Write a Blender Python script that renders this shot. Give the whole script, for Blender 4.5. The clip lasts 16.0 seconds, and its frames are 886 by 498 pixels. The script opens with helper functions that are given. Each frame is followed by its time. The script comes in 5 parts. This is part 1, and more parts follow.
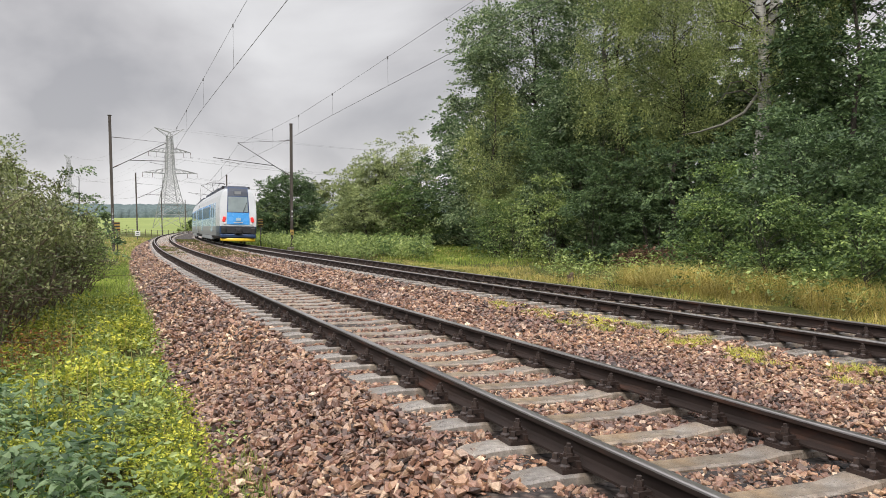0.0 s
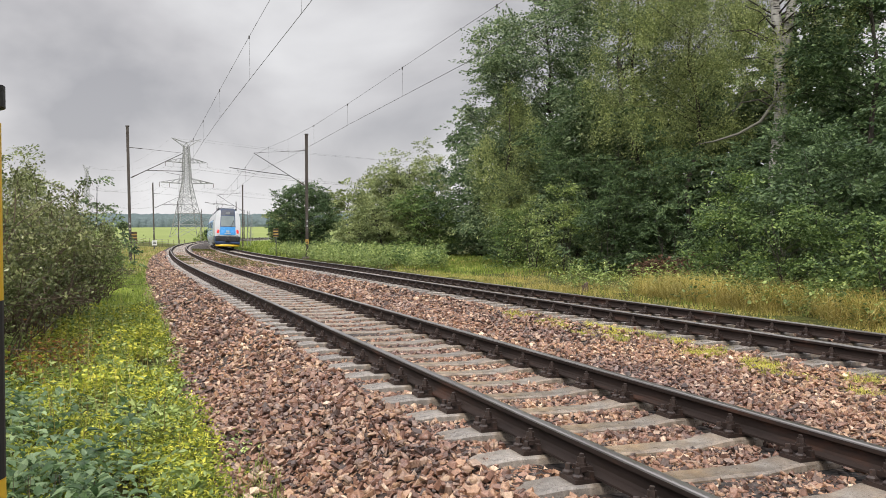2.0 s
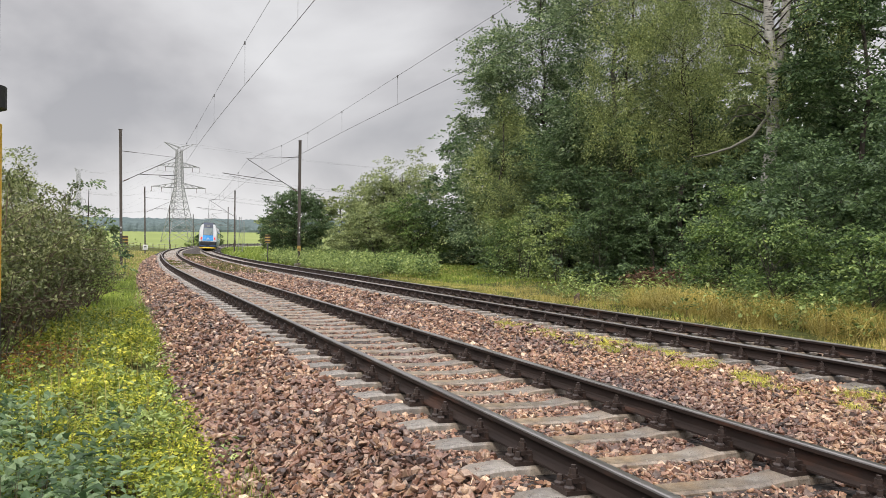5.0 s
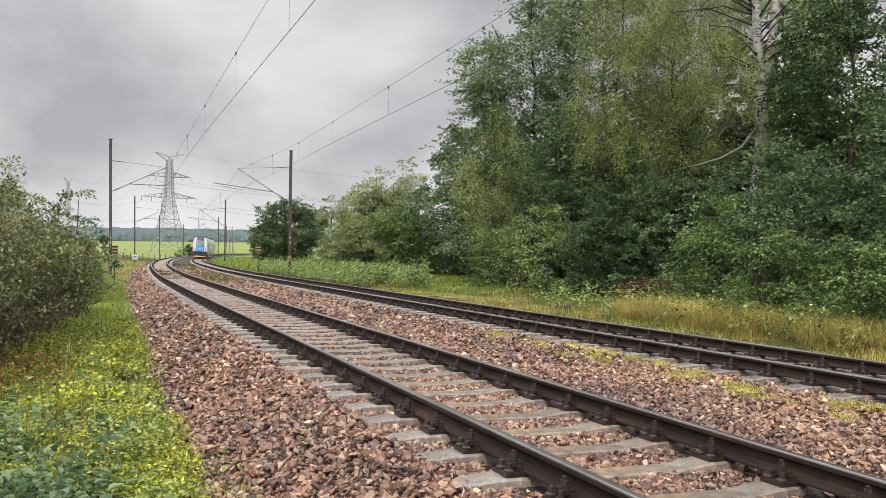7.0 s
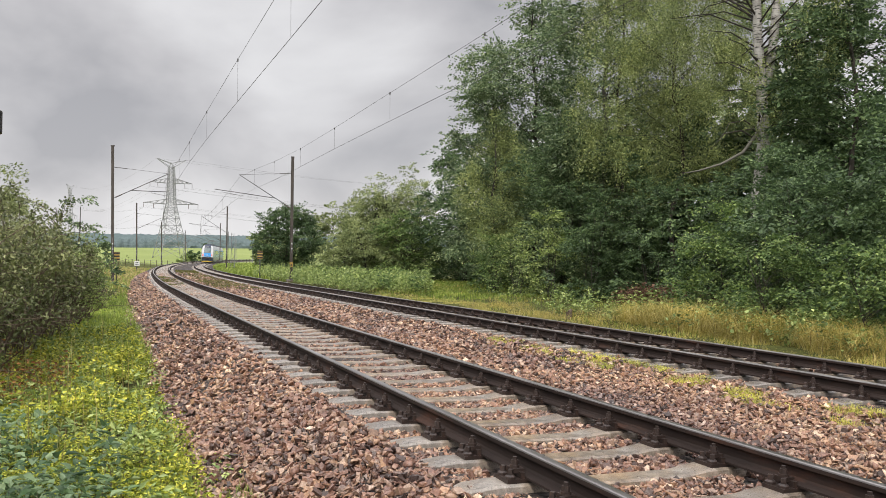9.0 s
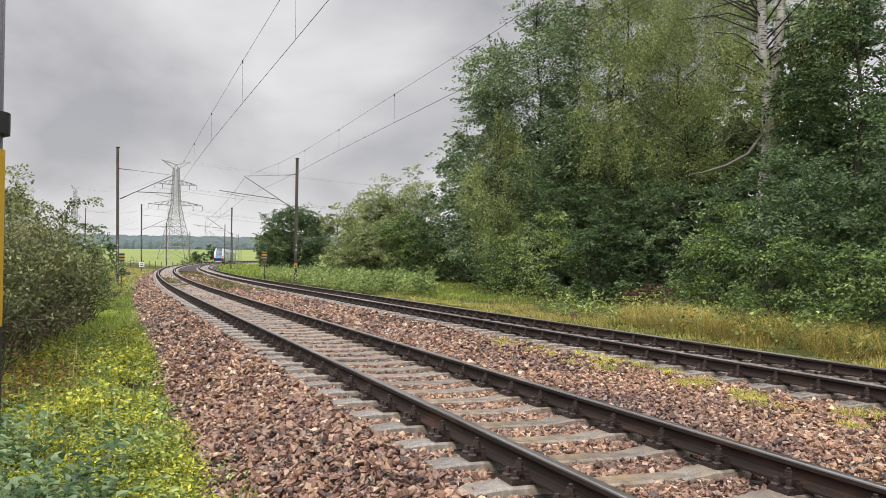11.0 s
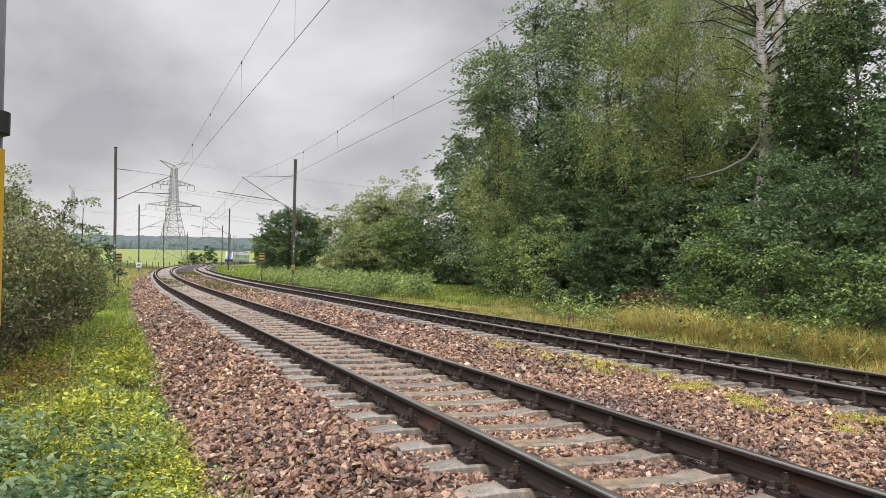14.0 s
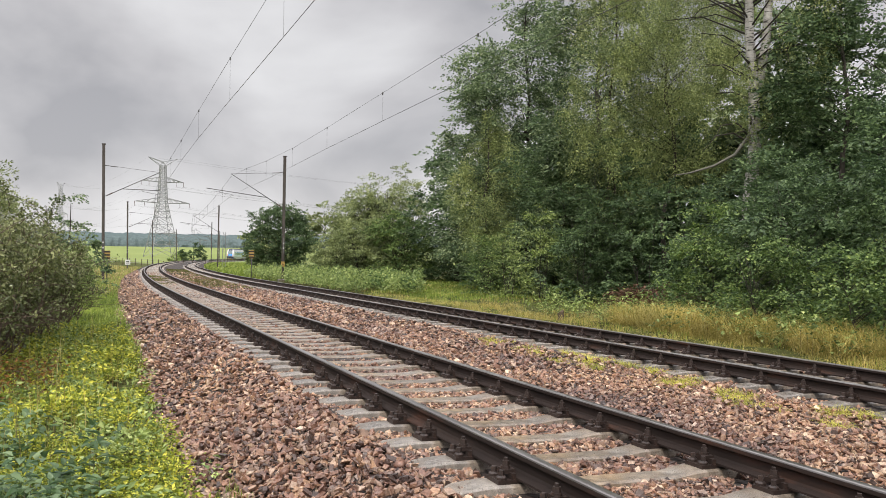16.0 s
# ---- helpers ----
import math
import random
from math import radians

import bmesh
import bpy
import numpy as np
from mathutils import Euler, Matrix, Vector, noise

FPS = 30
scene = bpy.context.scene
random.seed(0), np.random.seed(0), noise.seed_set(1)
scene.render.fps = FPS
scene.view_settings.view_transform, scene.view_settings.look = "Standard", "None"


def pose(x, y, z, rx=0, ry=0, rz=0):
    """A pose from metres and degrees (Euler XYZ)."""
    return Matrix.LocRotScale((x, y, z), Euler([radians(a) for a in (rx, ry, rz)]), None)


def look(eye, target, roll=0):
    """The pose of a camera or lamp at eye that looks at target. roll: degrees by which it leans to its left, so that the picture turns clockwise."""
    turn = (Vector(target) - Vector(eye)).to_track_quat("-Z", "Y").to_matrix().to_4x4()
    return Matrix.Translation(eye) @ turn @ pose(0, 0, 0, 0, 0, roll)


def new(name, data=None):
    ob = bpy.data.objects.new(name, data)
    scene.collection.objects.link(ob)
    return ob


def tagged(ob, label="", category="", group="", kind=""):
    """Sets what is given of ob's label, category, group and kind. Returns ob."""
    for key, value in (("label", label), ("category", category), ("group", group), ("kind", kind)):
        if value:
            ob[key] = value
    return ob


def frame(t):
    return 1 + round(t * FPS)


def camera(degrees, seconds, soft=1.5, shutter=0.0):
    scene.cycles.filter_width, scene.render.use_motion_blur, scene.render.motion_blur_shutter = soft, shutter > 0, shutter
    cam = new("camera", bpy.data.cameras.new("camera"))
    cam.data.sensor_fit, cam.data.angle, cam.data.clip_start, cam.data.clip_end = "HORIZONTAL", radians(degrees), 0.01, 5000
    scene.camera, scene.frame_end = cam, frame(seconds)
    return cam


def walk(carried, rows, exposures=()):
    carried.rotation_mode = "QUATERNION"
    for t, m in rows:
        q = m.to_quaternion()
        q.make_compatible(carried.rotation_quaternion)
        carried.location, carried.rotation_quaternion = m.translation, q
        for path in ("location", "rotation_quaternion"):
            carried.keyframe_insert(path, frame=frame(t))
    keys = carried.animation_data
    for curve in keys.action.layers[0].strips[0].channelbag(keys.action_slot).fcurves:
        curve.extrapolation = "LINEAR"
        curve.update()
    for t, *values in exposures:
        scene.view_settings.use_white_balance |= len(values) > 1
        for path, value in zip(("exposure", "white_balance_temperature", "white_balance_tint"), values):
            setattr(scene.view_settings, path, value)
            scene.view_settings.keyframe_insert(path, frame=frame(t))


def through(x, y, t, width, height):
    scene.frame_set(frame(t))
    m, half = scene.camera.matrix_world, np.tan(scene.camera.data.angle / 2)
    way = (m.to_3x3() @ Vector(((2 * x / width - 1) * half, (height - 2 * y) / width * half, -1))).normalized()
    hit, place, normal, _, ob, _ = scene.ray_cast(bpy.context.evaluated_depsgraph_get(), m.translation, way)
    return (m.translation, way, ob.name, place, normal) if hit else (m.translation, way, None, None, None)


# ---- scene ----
# ---------------------------------------------------------------- camera
cam = camera(58.03, 16.0, soft=0.65)
# seconds, eye, yaw to the right of the track, pitch down, roll: a phone held by hand beside the track
HELD = [
    (0.0, -0.000, -0.000, 1.170, 22.285, 1.875, -0.587),
    (0.5, -0.001, -0.004, 1.171, 21.936, 1.750, -0.632),
    (1.0, 0.006, -0.008, 1.172, 21.609, 1.568, -0.656),
    (1.5, 0.003, -0.020, 1.172, 21.369, 1.369, -0.620),
    (2.0, 0.002, -0.022, 1.171, 21.235, 1.175, -0.582),
    (2.5, 0.006, -0.023, 1.173, 21.150, 1.010, -0.492),
    (3.0, 0.003, -0.031, 1.173, 21.138, 0.879, -0.380),
    (3.5, -0.002, -0.024, 1.174, 21.220, 0.808, -0.193),
    (4.0, -0.010, -0.015, 1.170, 21.393, 0.734, 0.055),
    (6.5, -0.014, -0.012, 1.176, 22.356, 0.052, 0.370),
    (7.0, -0.015, -0.018, 1.179, 22.470, -0.175, 0.343),
    (7.5, -0.015, -0.022, 1.182, 22.525, -0.364, 0.290),
    (8.0, -0.014, -0.024, 1.182, 22.492, -0.498, 0.303),
    (8.5, -0.013, -0.028, 1.181, 22.416, -0.570, 0.260),
    (9.0, -0.016, -0.029, 1.181, 22.348, -0.587, 0.242),
    (11.5, -0.022, -0.031, 1.183, 21.992, -0.731, 0.315),
    (12.0, -0.025, -0.033, 1.184, 21.950, -0.778, 0.354),
    (12.5, -0.017, -0.024, 1.182, 21.945, -0.836, 0.460),
    (13.0, -0.021, -0.031, 1.183, 21.974, -0.877, 0.589),
    (13.5, -0.021, -0.022, 1.181, 22.070, -0.897, 0.643),
    (14.0, -0.023, -0.028, 1.182, 22.217, -0.859, 0.654),
    (14.5, -0.021, -0.027, 1.180, 22.397, -0.803, 0.630),
    (15.0, -0.022, -0.026, 1.182, 22.589, -0.725, 0.602),
    (15.5, -0.015, -0.019, 1.179, 22.757, -0.661, 0.623),
    (16.0, -0.011, -0.017, 1.178, 22.921, -0.629, 0.559),
]


def aim(x, y, z, yaw, pitch, roll):
    a, b = radians(yaw), radians(pitch)
    way = Vector((math.sin(a) * math.cos(b), math.cos(a) * math.cos(b), -math.sin(b)))
    return look((x, y, z), Vector((x, y, z)) + way, roll)


walk(cam, [(r[0], aim(*r[1:])) for r in HELD])

# ---------------------------------------------------------------- sky and light
SUN_EL, SUN_AZ = 46, 215
world = bpy.data.worlds.new("overcast_sky")
scene.world = world
world.use_nodes = True
wn, wl = world.node_tree.nodes, world.node_tree.links
wn.clear()
w_out = wn.new("ShaderNodeOutputWorld")
w_bg = wn.new("ShaderNodeBackground")
w_sky = wn.new("ShaderNodeTexSky")
w_sky.sky_type, w_sky.sun_disc = "NISHITA", False
w_sky.sun_elevation, w_sky.sun_rotation = radians(SUN_EL), radians(SUN_AZ)
w_sky.air_density, w_sky.dust_density = 1.0, 3.0
w_co = wn.new("ShaderNodeTexCoord")
w_map = wn.new("ShaderNodeMapping")
w_map.inputs["Scale"].default_value = (1.0, 1.0, 1.7)
w_map.inputs["Location"].default_value = (0.35, 0.1, 0.2)
w_n1 = wn.new("ShaderNodeTexNoise")
w_n1.inputs["Scale"].default_value, w_n1.inputs["Detail"].default_value = 2.9, 7
w_n1.inputs["Roughness"].default_value, w_n1.inputs["Distortion"].default_value = 0.46, 0.2
w_ramp = wn.new("ShaderNodeValToRGB")
for e, (p, c) in zip([w_ramp.color_ramp.elements[0], w_ramp.color_ramp.elements[1], w_ramp.color_ramp.elements.new(0.5)],
                     [(0.39, (0.325, 0.32, 0.335, 1)), (0.63, (0.72, 0.70, 0.695, 1)), (0.5, (0.45, 0.44, 0.45, 1))]):
    e.position, e.color = p, c
w_dim = wn.new("ShaderNodeMix")
w_dim.data_type = "RGBA"
w_scale = wn.new("ShaderNodeVectorMath")
w_scale.operation = "SCALE"
w_scale.inputs["Scale"].default_value = 0.09
wl.new(w_co.outputs["Generated"], w_map.inputs["Vector"])
wl.new(w_map.outputs["Vector"], w_n1.inputs["Vector"])
wl.new(w_n1.outputs["Fac"], w_ramp.inputs["Fac"])
wl.new(w_sky.outputs["Color"], w_scale.inputs[0])
w_dim.inputs["Factor"].default_value = 0.93
wl.new(w_scale.outputs["Vector"], w_dim.inputs["A"])
wl.new(w_ramp.outputs["Color"], w_dim.inputs["B"])
# an overcast sky is about three times as bright overhead as low down
w_sep = wn.new("ShaderNodeSeparateXYZ")
wl.new(w_co.outputs["Generated"], w_sep.inputs[0])
w_gain = wn.new("ShaderNodeMapRange")
w_gain.interpolation_type = "SMOOTHSTEP"
for key, v in (("From Min", 0.26), ("From Max", 0.95), ("To Min", 1.0), ("To Max", 3.9)):
    w_gain.inputs[key].default_value = v
wl.new(w_sep.outputs["Z"], w_gain.inputs["Value"])
wl.new(w_dim.outputs["Result"], w_bg.inputs["Color"])
w_low = wn.new("ShaderNodeMapRange")
for key, v in (("From Min", 0.0), ("From Max", 0.22), ("To Min", 1.2), ("To Max", 0.98)):
    w_low.inputs[key].default_value = v
wl.new(w_sep.outputs["Z"], w_low.inputs["Value"])
w_mul = wn.new("ShaderNodeMath")
w_mul.operation = "MULTIPLY"
wl.new(w_gain.outputs["Result"], w_mul.inputs[0])
wl.new(w_low.outputs["Result"], w_mul.inputs[1])
wl.new(w_mul.outputs[0], w_bg.inputs["Strength"])
wl.new(w_bg.outputs["Background"], w_out.inputs["Surface"])

sun = new("sun", bpy.data.lights.new("sun", "SUN"))
sun.data.energy, sun.data.angle, sun.data.color = 2.3, radians(12), (1.0, 0.95, 0.88)
sun_way = Vector((math.sin(radians(SUN_AZ)) * math.cos(radians(SUN_EL)), math.cos(radians(SUN_AZ)) * math.cos(radians(SUN_EL)), math.sin(radians(SUN_EL))))
sun.matrix_world = look(sun_way * 100, (0, 0, 0))
scene.view_settings.exposure = 0.42

# ---------------------------------------------------------------- materials


class Mat:
    """A node material put together step by step."""

    def __init__(self, name, rough=0.7, metal=0.0, spec=0.5):
        self.m = bpy.data.materials.new(name)
        self.m.use_nodes = True
        self.n, self.l = self.m.node_tree.nodes, self.m.node_tree.links
        self.b = self.n["Principled BSDF"]
        self.b.inputs["Roughness"].default_value = rough
        self.b.inputs["Metallic"].default_value = metal
        self.b.inputs["Specular IOR Level"].default_value = spec
        self.co = self.n.new("ShaderNodeTexCoord").outputs["Object"]

    def noise(self, scale, detail=4, rough=0.55, stretch=None):
        t = self.n.new("ShaderNodeTexNoise")
        t.inputs["Scale"].default_value, t.inputs["Detail"].default_value, t.inputs["Roughness"].default_value = scale, detail, rough
        v = self.co
        if stretch:
            mp = self.n.new("ShaderNodeMapping")
            mp.inputs["Scale"].default_value = stretch
            self.l.new(v, mp.inputs["Vector"])
            v = mp.outputs["Vector"]
        self.l.new(v, t.inputs["Vector"])
        return t.outputs["Fac"]

    def cells(self, scale):
        t = self.n.new("ShaderNodeTexVoronoi")
        t.inputs["Scale"].default_value = scale
        self.l.new(self.co, t.inputs["Vector"])
        return t.outputs["Color"], t.outputs["Distance"]

    def ramp(self, fac, stops):
        r = self.n.new("ShaderNodeValToRGB")
        el = r.color_ramp.elements
        while len(el) < len(stops):
            el.new(0.5)
        for e, (p, c) in zip(el, stops):
            e.position, e.color = p, (*c, 1)
        self.l.new(fac, r.inputs["Fac"])
        return r.outputs["Color"]

    def mix(self, fac, a, b, mode="MIX"):
        x = self.n.new("ShaderNodeMix")
        x.data_type, x.blend_type = "RGBA", mode
        for key, v in (("Factor", fac), ("A", a), ("B", b)):
            if isinstance(v, (int, float)):
                x.inputs[key].default_value = v
            elif isinstance(v, tuple):
                x.inputs[key].default_value = (*v, 1)
            else:
                self.l.new(v, x.inputs[key])
        return x.outputs["Result"]

    def island(self):
        return self.n.new("ShaderNodeNewGeometry").outputs["Random Per Island"]

    def each(self):
        return self.n.new("ShaderNodeObjectInfo").outputs["Random"]

    def math(self, op, a, b=0.5):
        x = self.n.new("ShaderNodeMath")
        x.operation = op
        for i, v in enumerate((a, b)):
            if isinstance(v, (int, float)):
                x.inputs[i].default_value = v
            else:
                self.l.new(v, x.inputs[i])
        return x.outputs[0]

    def color(self, c):
        if isinstance(c, tuple):
            self.b.inputs["Base Color"].default_value = (*c, 1)
        else:
            self.l.new(c, self.b.inputs["Base Color"])
        return self

    def roughness(self, fac, lo, hi):
        r = self.n.new("ShaderNodeMapRange")
        r.inputs["To Min"].default_value, r.inputs["To Max"].default_value = lo, hi
        self.l.new(fac, r.inputs["Value"])
        self.l.new(r.outputs["Result"], self.b.inputs["Roughness"])
        return self

    def bump(self, h, strength=0.4, dist=0.01):
        u = self.n.new("ShaderNodeBump")
        u.inputs["Strength"].default_value, u.inputs["Distance"].default_value = strength, dist
        self.l.new(h, u.inputs["Height"])
        self.l.new(u.outputs["Normal"], self.b.inputs["Normal"])
        return self

    def leafy(self, c, through=0.35):
        """Lets part of the light through, as leaves do."""
        self.color(c)
        t = self.n.new("ShaderNodeBsdfTranslucent")
        self.l.new(c, t.inputs["Color"])
        x = self.n.new("ShaderNodeMixShader")
        x.inputs["Fac"].default_value = through
        out = self.n["Material Output"]
        self.l.new(self.b.outputs["BSDF"], x.inputs[1])
        self.l.new(t.outputs["BSDF"], x.inputs[2])
        self.l.new(x.outputs["Shader"], out.inputs["Surface"])
        return self.m


def leaf_mat(name, dark, mid, light, scale=0.7, rough=0.5, through=0.42):
    k = Mat(name, rough, spec=0.35)
    one = k.ramp(k.island(), [(0.0, dark), (0.55, mid), (1.0, light)])
    big = k.ramp(k.noise(scale, 3), [(0.35, (0.62, 0.66, 0.62)), (0.65, (1.18, 1.15, 1.0))])
    return k.leafy(k.mix(1.0, one, big, "MULTIPLY"), through)


def paint(name, c, rough=0.4, metal=0.0, dirt=0.25, scale=3.0, spec=0.5):
    k = Mat(name, rough, metal, spec)
    d = tuple(v * (1 - dirt) for v in c)
    col = k.mix(k.noise(scale, 6, 0.65), d, c)
    col = k.mix(k.math("MULTIPLY", k.noise(scale * 9, 3), 0.3), col, d)
    k.roughness(k.noise(scale * 4), max(0.05, rough - 0.12), min(1, rough + 0.15))
    return k.color(col).m


STONE = [(0.0, (0.045, 0.036, 0.035)), (0.2, (0.125, 0.084, 0.073)), (0.4, (0.225, 0.148, 0.122)), (0.58, (0.315, 0.215, 0.172)),
         (0.74, (0.39, 0.29, 0.21)), (0.84, (0.24, 0.205, 0.195)), (0.94, (0.44, 0.365, 0.295)), (1.0, (0.66, 0.60, 0.52))]


def stone_mat(name, source):
    k = Mat(name, 0.5, spec=0.5)
    one = k.ramp(k.island() if source == "island" else k.each(), STONE)
    veins = k.ramp(k.noise(55, 5, 0.7), [(0.3, (0.5, 0.45, 0.42)), (0.7, (1.25, 1.22, 1.18))])
    # damp stains and rust dust in patches a metre or so wide
    patch = k.ramp(k.noise(0.55, 4, 0.6), [(0.34, (0.72, 0.62, 0.62)), (0.62, (1.2, 1.02, 0.84))])
    col = k.mix(1.0, k.mix(1.0, one, veins, "MULTIPLY"), patch, "MULTIPLY")
    k.roughness(k.noise(18), 0.16, 0.52)
    return k.color(col).bump(k.noise(90, 6, 0.65), 0.7, 0.006).m


M_STONE = stone_mat("ballast_stone", "island")
M_STONE_ONE = stone_mat("loose_stone", "each")

k = Mat("shaded_ballast_bed", 0.8)
cell, dist = k.cells(17)
sep = k.n.new("ShaderNodeSeparateColor")
k.l.new(cell, sep.inputs[0])
col = k.ramp(sep.outputs[0], STONE)
# shade between the stones, put into the colour towards each cell's edge
gap_shade = k.ramp(dist, [(0.2, (1.0, 1.0, 1.0)), (0.6, (0.22, 0.2, 0.19))])
# whole bed dimmed in the colour, as shade under the loose stones; uneven at random
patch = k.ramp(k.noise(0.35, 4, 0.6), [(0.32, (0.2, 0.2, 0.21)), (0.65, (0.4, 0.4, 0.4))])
M_BED = k.color(k.mix(1.0, k.mix(1.0, col, gap_shade, "MULTIPLY"), patch, "MULTIPLY")).bump(k.math("SUBTRACT", 1.0, dist), 1.0, 0.03).m

k = Mat("wet_concrete", 0.4, spec=0.6)
base = k.ramp(k.noise(9, 12, 0.85), [(0.32, (0.074, 0.067, 0.061)), (0.5, (0.21, 0.191, 0.173)), (0.68, (0.40, 0.366, 0.33))])
pits = k.ramp(k.noise(85, 3, 0.6), [(0.30, (0.35, 0.33, 0.31)), (0.42, (1, 1, 1))])
rust = k.ramp(k.noise(1.6, 5, 0.6), [(0.45, (1, 1, 1)), (0.66, (1.02, 0.80, 0.55))])
one = k.ramp(k.each(), [(0, (0.74, 0.73, 0.72)), (1, (1.14, 1.12, 1.08))])
M_CONC = k.color(k.mix(1.0, k.mix(1.0, k.mix(1.0, base, pits, "MULTIPLY"), rust, "MULTIPLY"), one, "MULTIPLY")).roughness(k.noise(3, 5), 0.15, 0.42).bump(k.noise(70, 8, 0.7), 0.55, 0.005).m

k = Mat("rusty_rail_side", 0.75, 0.0, 0.25)
M_RAIL = k.color(k.ramp(k.noise(4, 7, 0.7, (1, 0.25, 1)), [(0.3, (0.012, 0.008, 0.007)), (0.55, (0.026, 0.017, 0.014)), (0.8, (0.09, 0.038, 0.022))])).bump(k.noise(150, 4), 0.3, 0.002).m
k = Mat("bright_rail_head", 0.3, 0.9)
M_HEAD = k.color(k.ramp(k.noise(6, 4, 0.6, (1, 0.1, 1)), [(0.3, (0.17, 0.155, 0.148)), (0.7, (0.36, 0.34, 0.33))])).roughness(k.noise(25, 4), 0.24, 0.45).m
k = Mat("oily_iron", 0.42, 0.15)
M_IRON = k.color(k.ramp(k.noise(30, 5, 0.7), [(0.3, (0.018, 0.014, 0.013)), (0.6, (0.045, 0.03, 0.025)), (0.8, (0.11, 0.05, 0.03))])).bump(k.noise(180, 3), 0.4, 0.002).m

k = Mat("mast_steel", 0.7, 0.1)
M_MAST = k.color(k.ramp(k.noise(2.5, 6, 0.7, (1, 1, 0.3)), [(0.3, (0.035, 0.028, 0.024)), (0.55, (0.07, 0.06, 0.052)), (0.8, (0.11, 0.075, 0.055))])).bump(k.noise(60, 4), 0.3, 0.003).m
M_GALV = paint("galvanised_steel", (0.33, 0.335, 0.34), 0.55, 0.5, 0.4)
M_TUBE = paint("dark_tube", (0.15, 0.145, 0.14), 0.5, 0.5, 0.4)
M_WIRE = paint("copper_wire", (0.12, 0.115, 0.11), 0.45, 0.6, 0.3)
M_CERAMIC = paint("brown_ceramic", (0.10, 0.05, 0.03), 0.2)

# ground: rough grass and soil by the railway, a sown green field beyond
k = Mat("grassy_ground", 0.95, spec=0.1)
soil = k.ramp(k.noise(3.0, 8, 0.7), [(0.3, (0.05, 0.042, 0.022)), (0.5, (0.075, 0.085, 0.028)), (0.72, (0.13, 0.14, 0.045))])
blades = k.ramp(k.noise(38, 5, 0.7), [(0.3, (0.5, 0.5, 0.45)), (0.7, (1.25, 1.25, 1.1))])
near = k.mix(1.0, soil, blades, "MULTIPLY")
crop = k.ramp(k.noise(0.02, 5, 0.6, (1, 0.35, 1)), [(0.3, (0.17, 0.21, 0.07)), (0.6, (0.22, 0.26, 0.09)), (0.8, (0.28, 0.30, 0.12))])
pos = k.n.new("ShaderNodeSeparateXYZ")
k.l.new(k.co, pos.inputs[0])
mr = k.n.new("ShaderNodeMapRange")
mr.inputs["From Min"].default_value, mr.inputs["From Max"].default_value = 175, 195
k.l.new(pos.outputs["Y"], mr.inputs["Value"])
M_GROUND = k.color(k.mix(mr.outputs["Result"], near, crop)).bump(k.noise(25, 6, 0.7), 0.8, 0.05).m

M_BARK = Mat("brown_bark", 0.9)
M_BARK = M_BARK.color(M_BARK.ramp(M_BARK.noise(9, 6, 0.7, (1, 1, 0.2)), [(0.3, (0.018, 0.015, 0.012)), (0.7, (0.062, 0.052, 0.041))])).bump(M_BARK.noise(20, 5, 0.6, (1, 1, 0.15)), 0.8, 0.03).m
k = Mat("birch_bark", 0.75)
white = k.ramp(k.noise(4, 5, 0.6), [(0.3, (0.24, 0.23, 0.205)), (0.65, (0.52, 0.50, 0.47))])
marks = k.ramp(k.noise(5, 5, 0.65, (0.7, 0.7, 5.0)), [(0.53, (1, 1, 1)), (0.62, (0.07, 0.06, 0.055))])
M_BIRCH = k.color(k.mix(1.0, white, marks, "MULTIPLY")).bump(k.noise(30), 0.4, 0.01).m
M_PALE_BARK = paint("lichened_bark", (0.17, 0.165, 0.135), 0.9, 0, 0.6, 6)
M_TWIG = paint("dry_twig", (0.13, 0.095, 0.065), 0.9, 0, 0.5, 20)

M_LEAF_ASPEN = leaf_mat("aspen_leaf", (0.082, 0.124, 0.068), (0.175, 0.245, 0.132), (0.4, 0.48, 0.29), through=0.36)
M_LEAF_BIRCH = leaf_mat("birch_leaf", (0.135, 0.172, 0.064), (0.275, 0.335, 0.13), (0.49, 0.54, 0.25), through=0.36)
M_LEAF_OAK = leaf_mat("oak_leaf", (0.044, 0.076, 0.04), (0.098, 0.158, 0.074), (0.21, 0.295, 0.142), through=0.36)
M_LEAF_HAZEL = leaf_mat("hazel_leaf", (0.06, 0.105, 0.038), (0.14, 0.22, 0.074), (0.32, 0.41, 0.145), through=0.36)
M_LEAF_WILLOW = leaf_mat("willow_leaf", (0.135, 0.172, 0.083), (0.275, 0.325, 0.155), (0.44, 0.485, 0.24), through=0.36)
M_LEAF_BUSH = leaf_mat("bush_leaf", (0.075, 0.092, 0.038), (0.158, 0.182, 0.074), (0.40, 0.425, 0.24), 1.5, 0.3)
M_LEAF_YELLOW = leaf_mat("yellow_green_leaf", (0.1, 0.15, 0.03), (0.33, 0.38, 0.055), (0.7, 0.66, 0.11), 1.6, through=0.28)
M_LEAF_DOG = leaf_mat("dogwood_leaf", (0.05, 0.1, 0.045), (0.12, 0.195, 0.09), (0.3, 0.4, 0.23), 2.0, 0.38)
M_LEAF_WEED = leaf_mat("weed_leaf", (0.12, 0.175, 0.055), (0.26, 0.345, 0.115), (0.46, 0.53, 0.225), 0.9, through=0.28)
M_LEAF_RUST = leaf_mat("rusty_leaf", (0.10, 0.045, 0.02), (0.24, 0.11, 0.04), (0.40, 0.20, 0.07), 2)
